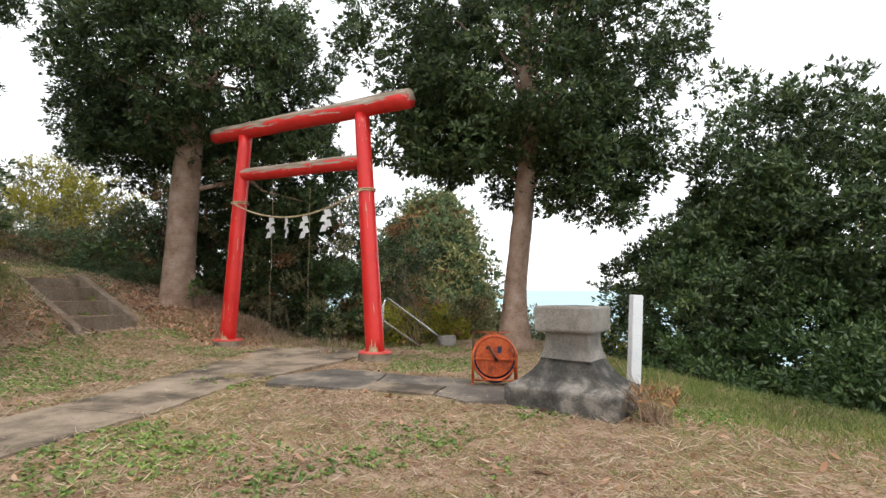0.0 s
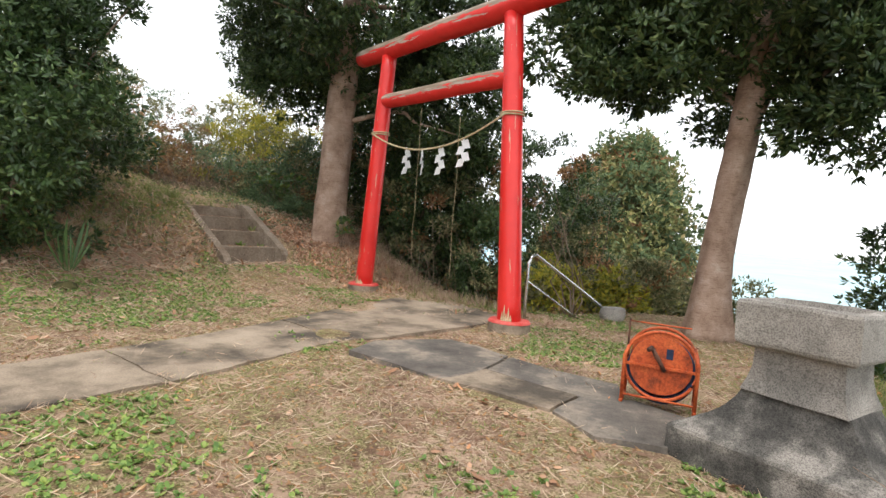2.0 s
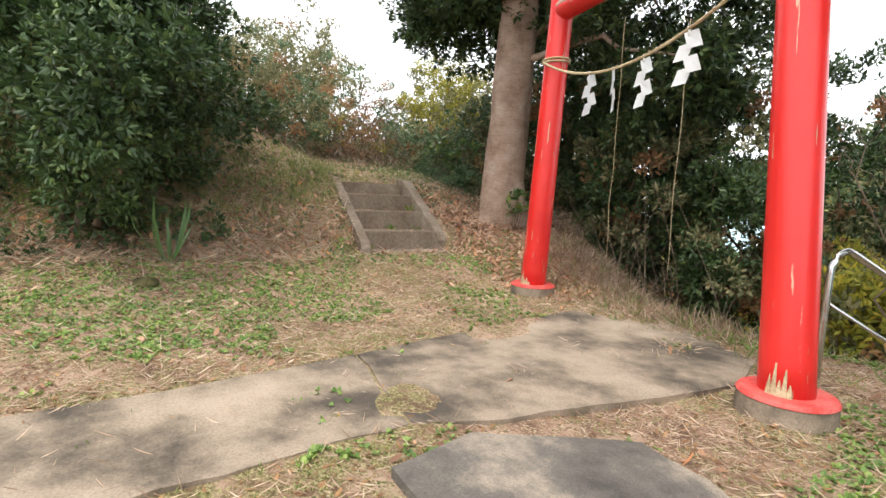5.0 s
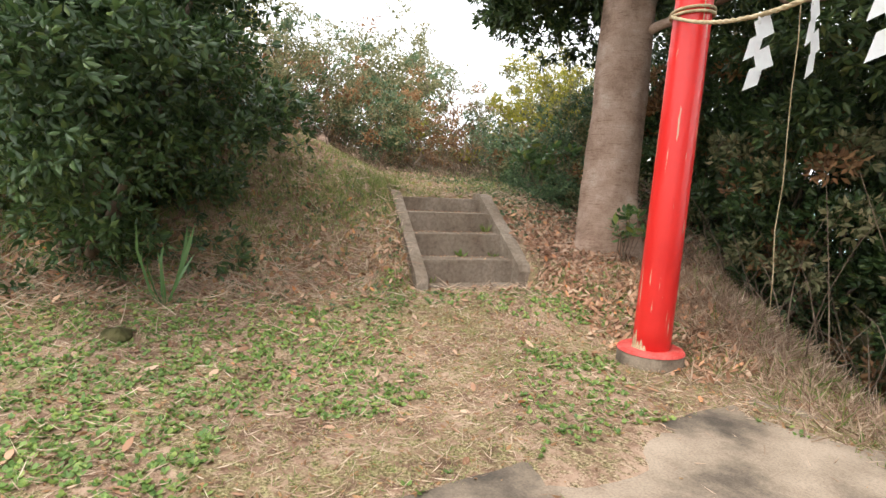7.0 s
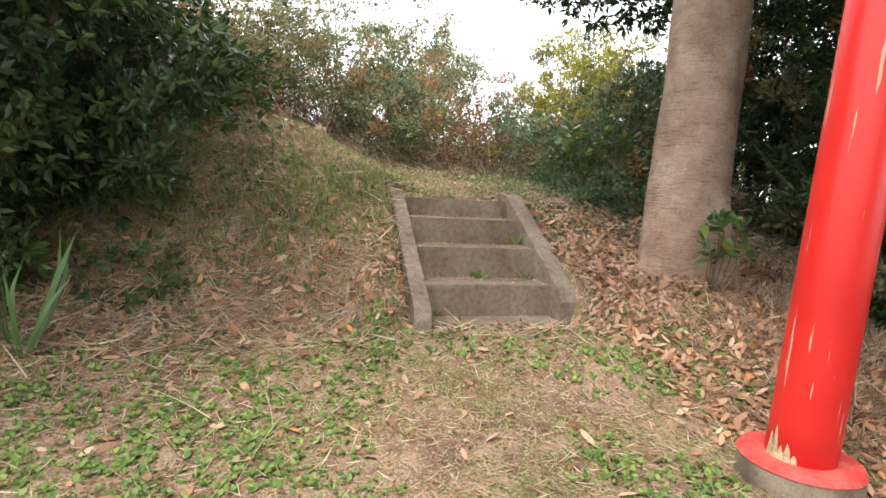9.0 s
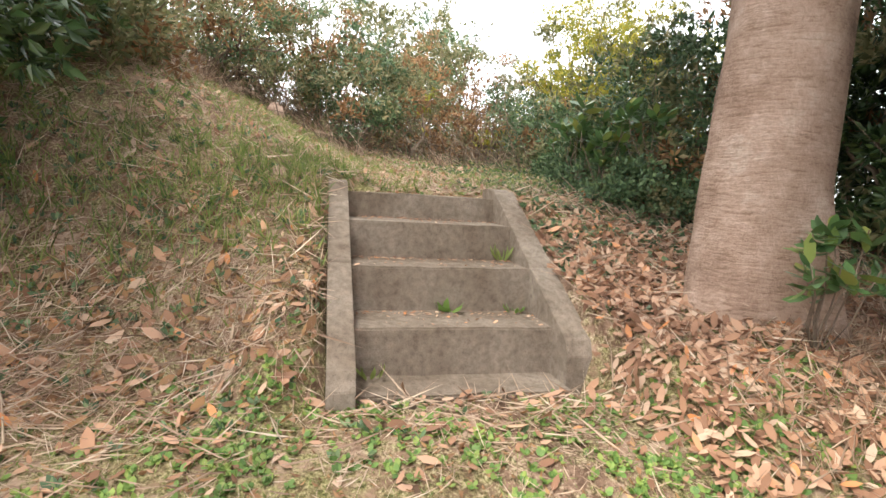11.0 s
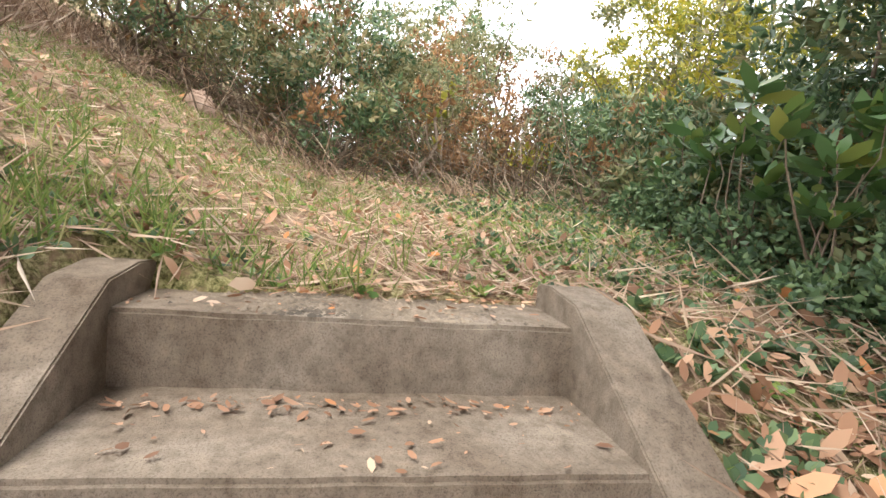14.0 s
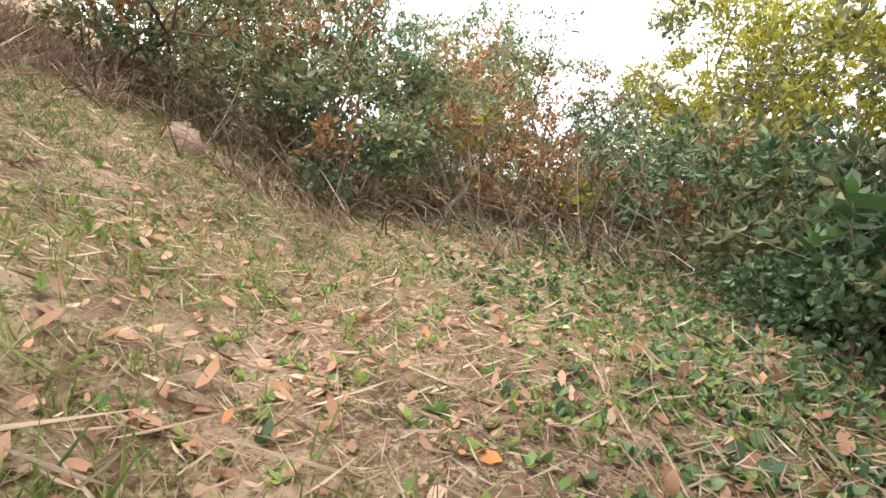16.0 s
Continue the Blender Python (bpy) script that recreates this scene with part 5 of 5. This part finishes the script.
for x, y, r in ((-7.7, 12.95, 0.45), (-8.4, 13.2, 0.5), (-9.1, 13.5, 0.5), (-7.3, 13.35, 0.5)):
    bush("ivy_mound", (x, y, gz(x, y) + 0.12), (r, r * 0.8, 0.26), 44, 0.15, 24, 0.045, M_BLUE, "low mound of ivy and weeds beside the steps", 5, 5, "ivy", 0.6, parts=((M_OLIVE, 0.3),))

# dry tuft grown up beside the pedestal
t = empty("dry_shrub")
n = 110
b = np.array([2.02, 5.30, 0.02]) + rng.normal(size=(n, 3)) * np.array([0.09, 0.10, 0.0])
w = unit(np.array([0.05, -0.05, 0.9]) + rng.normal(size=(n, 3)) * np.array([0.38, 0.38, 0.2]))
o = twigs("stalk_tangle", b, w, 0.25 + 0.35 * rng.random(n), 0.006, M_STRAW, "", 0.5, 0.3)
o.parent = t
for key in ("kind", "category"):
    del o[key]
leaf_ob("withered_leaves", b[:80] + w[:80] * 0.3, ball(80), 0.10, 0.03, M_BROWN, t)
tagged(t, "withered dry shrub leaning on the stone plinth", "dry shrub")

# pale cut stump and reed tuft at the edge of the thicket
bm = bmesh.new()
bmesh.ops.create_cone(bm, segments=20, radius1=0.15, radius2=0.11, depth=0.42, cap_ends=True, matrix=Matrix.Translation((0, 0, 0.16)))
bmesh.ops.bevel(bm, geom=[e for e in bm.edges if any(len(f.verts) > 4 for f in e.link_faces)], offset=0.05, segments=3, affect="EDGES")
for v in bm.verts:
    v.co += noise.noise_vector(v.co * 7) * 0.02
st = part("stump", bm, M_BARK, None, "", True)
st.matrix_basis = pose(-12.24, 10.66, gz(-12.24, 10.66) - 0.17, 8, 6, 0)
tagged(st, "pale weathered stump at the edge of the scrub", "stump")
for (x, y), k, ln in (((-12.01, 11.18), 60, 0.75), ((-11.74, 11.61), 50, 0.8), ((-12.63, 10.08), 60, 0.7), ((-11.11, 12.76), 50, 0.6)):
    n = k
    b = np.array([x, y, gz(x, y)]) + rng.normal(size=(n, 3)) * np.array([0.10, 0.10, 0.0])
    w = unit(np.array([0.25, -0.1, 0.8]) + rng.normal(size=(n, 3)) * np.array([0.45, 0.45, 0.15]))
    o = twigs("reed_tuft", b, w, ln * (0.5 + 0.6 * rng.random(n)), 0.0055, M_STRAW, "pale withered reeds drooping at the scrub edge", 0.4, 0.8)
    o["category"], o["kind"] = "reeds", "thing"
# leaning bare sapling with a few yellow leaves
t = empty("sapling")
pp = limb_path((-12.3, 12.9, gz(-12.3, 12.9)), (-13.2, 13.75, 3.25), 8, 0.3)
tube_ob("stem", pp, [0.03, 0.028, 0.026, 0.023, 0.02, 0.016, 0.012, 0.006], M_TWIG, t, "", 8)
tip = np.array([tuple(p) for p in pp[3:]])
b = np.repeat(tip, 5, 0)
leaf_ob("yellow_leaves", b, ball(len(b)) + np.array([0, 0, -0.2]), 0.15, 0.10, M_YELLOW, t)
leaf_ob("withered_leaves", b, ball(len(b)), 0.16, 0.07, M_BROWN, t)
tagged(t, "leaning bare sapling with a few yellow leaves", "sapling")

# litter and grit gathered on the treads
n = 900
ti = rng.integers(0, 4, n)
tu = np.array([0.0, 0.428, 0.862, 1.305])[ti] + np.where(rng.random(n) < 0.6, 0.37 - 0.09 * rng.random(n), 0.38 * rng.random(n))
tv = rng.uniform(-0.58, 0.58, n)
tz = np.array([0.628, 0.918, 1.178, 1.375])[ti] + 0.012
bx, by = uw(tu, tv)
w = unit(np.column_stack([rng.normal(size=n), rng.normal(size=n), 0.12 * np.abs(rng.normal(size=n)) * 0.4]))
ln = 0.010 + 0.040 * rng.random(n) ** 2
o = leaf_ob("tread_litter", np.column_stack([bx, by, tz]), w, ln, ln * 0.42, M_LITTER, lie=np.tile(np.array([[0, 0, 1.0]]), (n, 1)), curl=(0.05, 0.2))
tagged(o, "crumbled brown leaves gathered on the steps", "leaves", kind="stuff")
# knots on the trunk by the steps
for x, y, z, s in ((-6.15, 12.03, 2.50, 0.07), (-5.93, 12.05, 1.55, 0.05)):
    bm = bmesh.new()
    bmesh.ops.create_icosphere(bm, subdivisions=2, radius=s, matrix=Matrix.Diagonal((1.3, 0.6, 0.7, 1)))
    for v in bm.verts:
        v.co += noise.noise_vector(v.co * 14) * 0.03
    k = part("knot", bm, M_TWIG, bpy.data.objects["tree"], "dark scarred knot", True)
    k.location = (x, y, z)

# pebbles laid bare in the worn landing
n = 900
pu, pv = rng.uniform(1.32, 1.68, n), rng.normal(0.05, 0.20, n)
px, py = uw(pu, pv)
pr = 0.005 + 0.008 * rng.random(n)
corner = np.array([(1, 0, 0), (0, 1, 0), (-1, 0, 0), (0, -1, 0), (0, 0, 0.7)])
turn = rng.random(n) * 6.28
cs, sn = np.cos(turn)[:, None], np.sin(turn)[:, None]
cx = corner[None, :, 0] * cs * 1.3 - corner[None, :, 1] * sn * 0.8
cy = corner[None, :, 0] * sn * 1.3 + corner[None, :, 1] * cs * 0.8
v = np.stack([px[:, None] + cx * pr[:, None], py[:, None] + cy * pr[:, None], 1.374 + corner[None, :, 2] * pr[:, None] * np.ones((n, 1))], -1).reshape(-1, 3)
f = (np.array([(0, 1, 4), (1, 2, 4), (2, 3, 4), (3, 0, 4)])[None] + (np.arange(n) * 5)[:, None, None]).reshape(-1, 3)
tagged(new("pebbles", mesh_from("pebbles", v, f, M_CONC, True)), "small grey pebbles exposed in the worn concrete landing", "pebbles", kind="stuff")

# twigs and long straw raked together at the foot of the dark tree
q = strewn(900, -9.6, -5.9, 5.0, 8.6)
u_, v_ = stair_uv(q[:, 0], q[:, 1])
q = q[rng.random(len(q)) < np.exp(-((u_ + 0.75) / 0.5) ** 2)]
b, nrm, way = lay(q)
twigs("raked_twigs", b + nrm * 0.03, unit(way + nrm * 0.1), 0.25 + 0.6 * rng.random(len(q)), 0.006, M_STRAW, "long dry twigs lying at the foot of the dark tree", 0.25, 0.05)

bm = bmesh.new()
bmesh.ops.create_icosphere(bm, subdivisions=3, radius=0.11, matrix=Matrix.Diagonal((1.3, 0.8, 0.65, 1)))
for v in bm.verts:
    v.co += noise.noise_vector(v.co * 9) * 0.05
clod = part("clod", bm, M_FLOOR, None, "", True)
clod.matrix_basis = pose(-6.45, 6.85, gz(-6.45, 6.85) + 0.02, 0, 0, 30)
tagged(clod, "dark rotten clod of wood among green weeds", "clod")

# bare sapling beside the handrail
t = empty("bare_sapling", (-0.55, 10.9, gz(-0.55, 10.9)))
for j in range(7):
    tip = (rng.normal() * 0.5, 0.1 + rng.normal() * 0.35, 1.5 + 1.3 * rng.random())
    stem = limb_path((rng.normal() * 0.04, rng.normal() * 0.04, -0.1), tip, 8, 0.5)
    tube_ob("stem", stem, [0.014 * (1 - 0.8 * k / 7) for k in range(8)], M_TWIG, t, "", 6)
    for k in (3, 4, 5, 6):
        e = stem[k] + Vector((rng.normal() * 0.22, rng.normal() * 0.22, 0.15 + 0.25 * rng.random()))
        tube_ob("twig", limb_path(stem[k], e, 5, 0.4), [0.005, 0.0045, 0.004, 0.003, 0.002], M_TWIG, t, "", 5)
tagged(t, "bare thin sapling beside the steel handrail", "sapling")
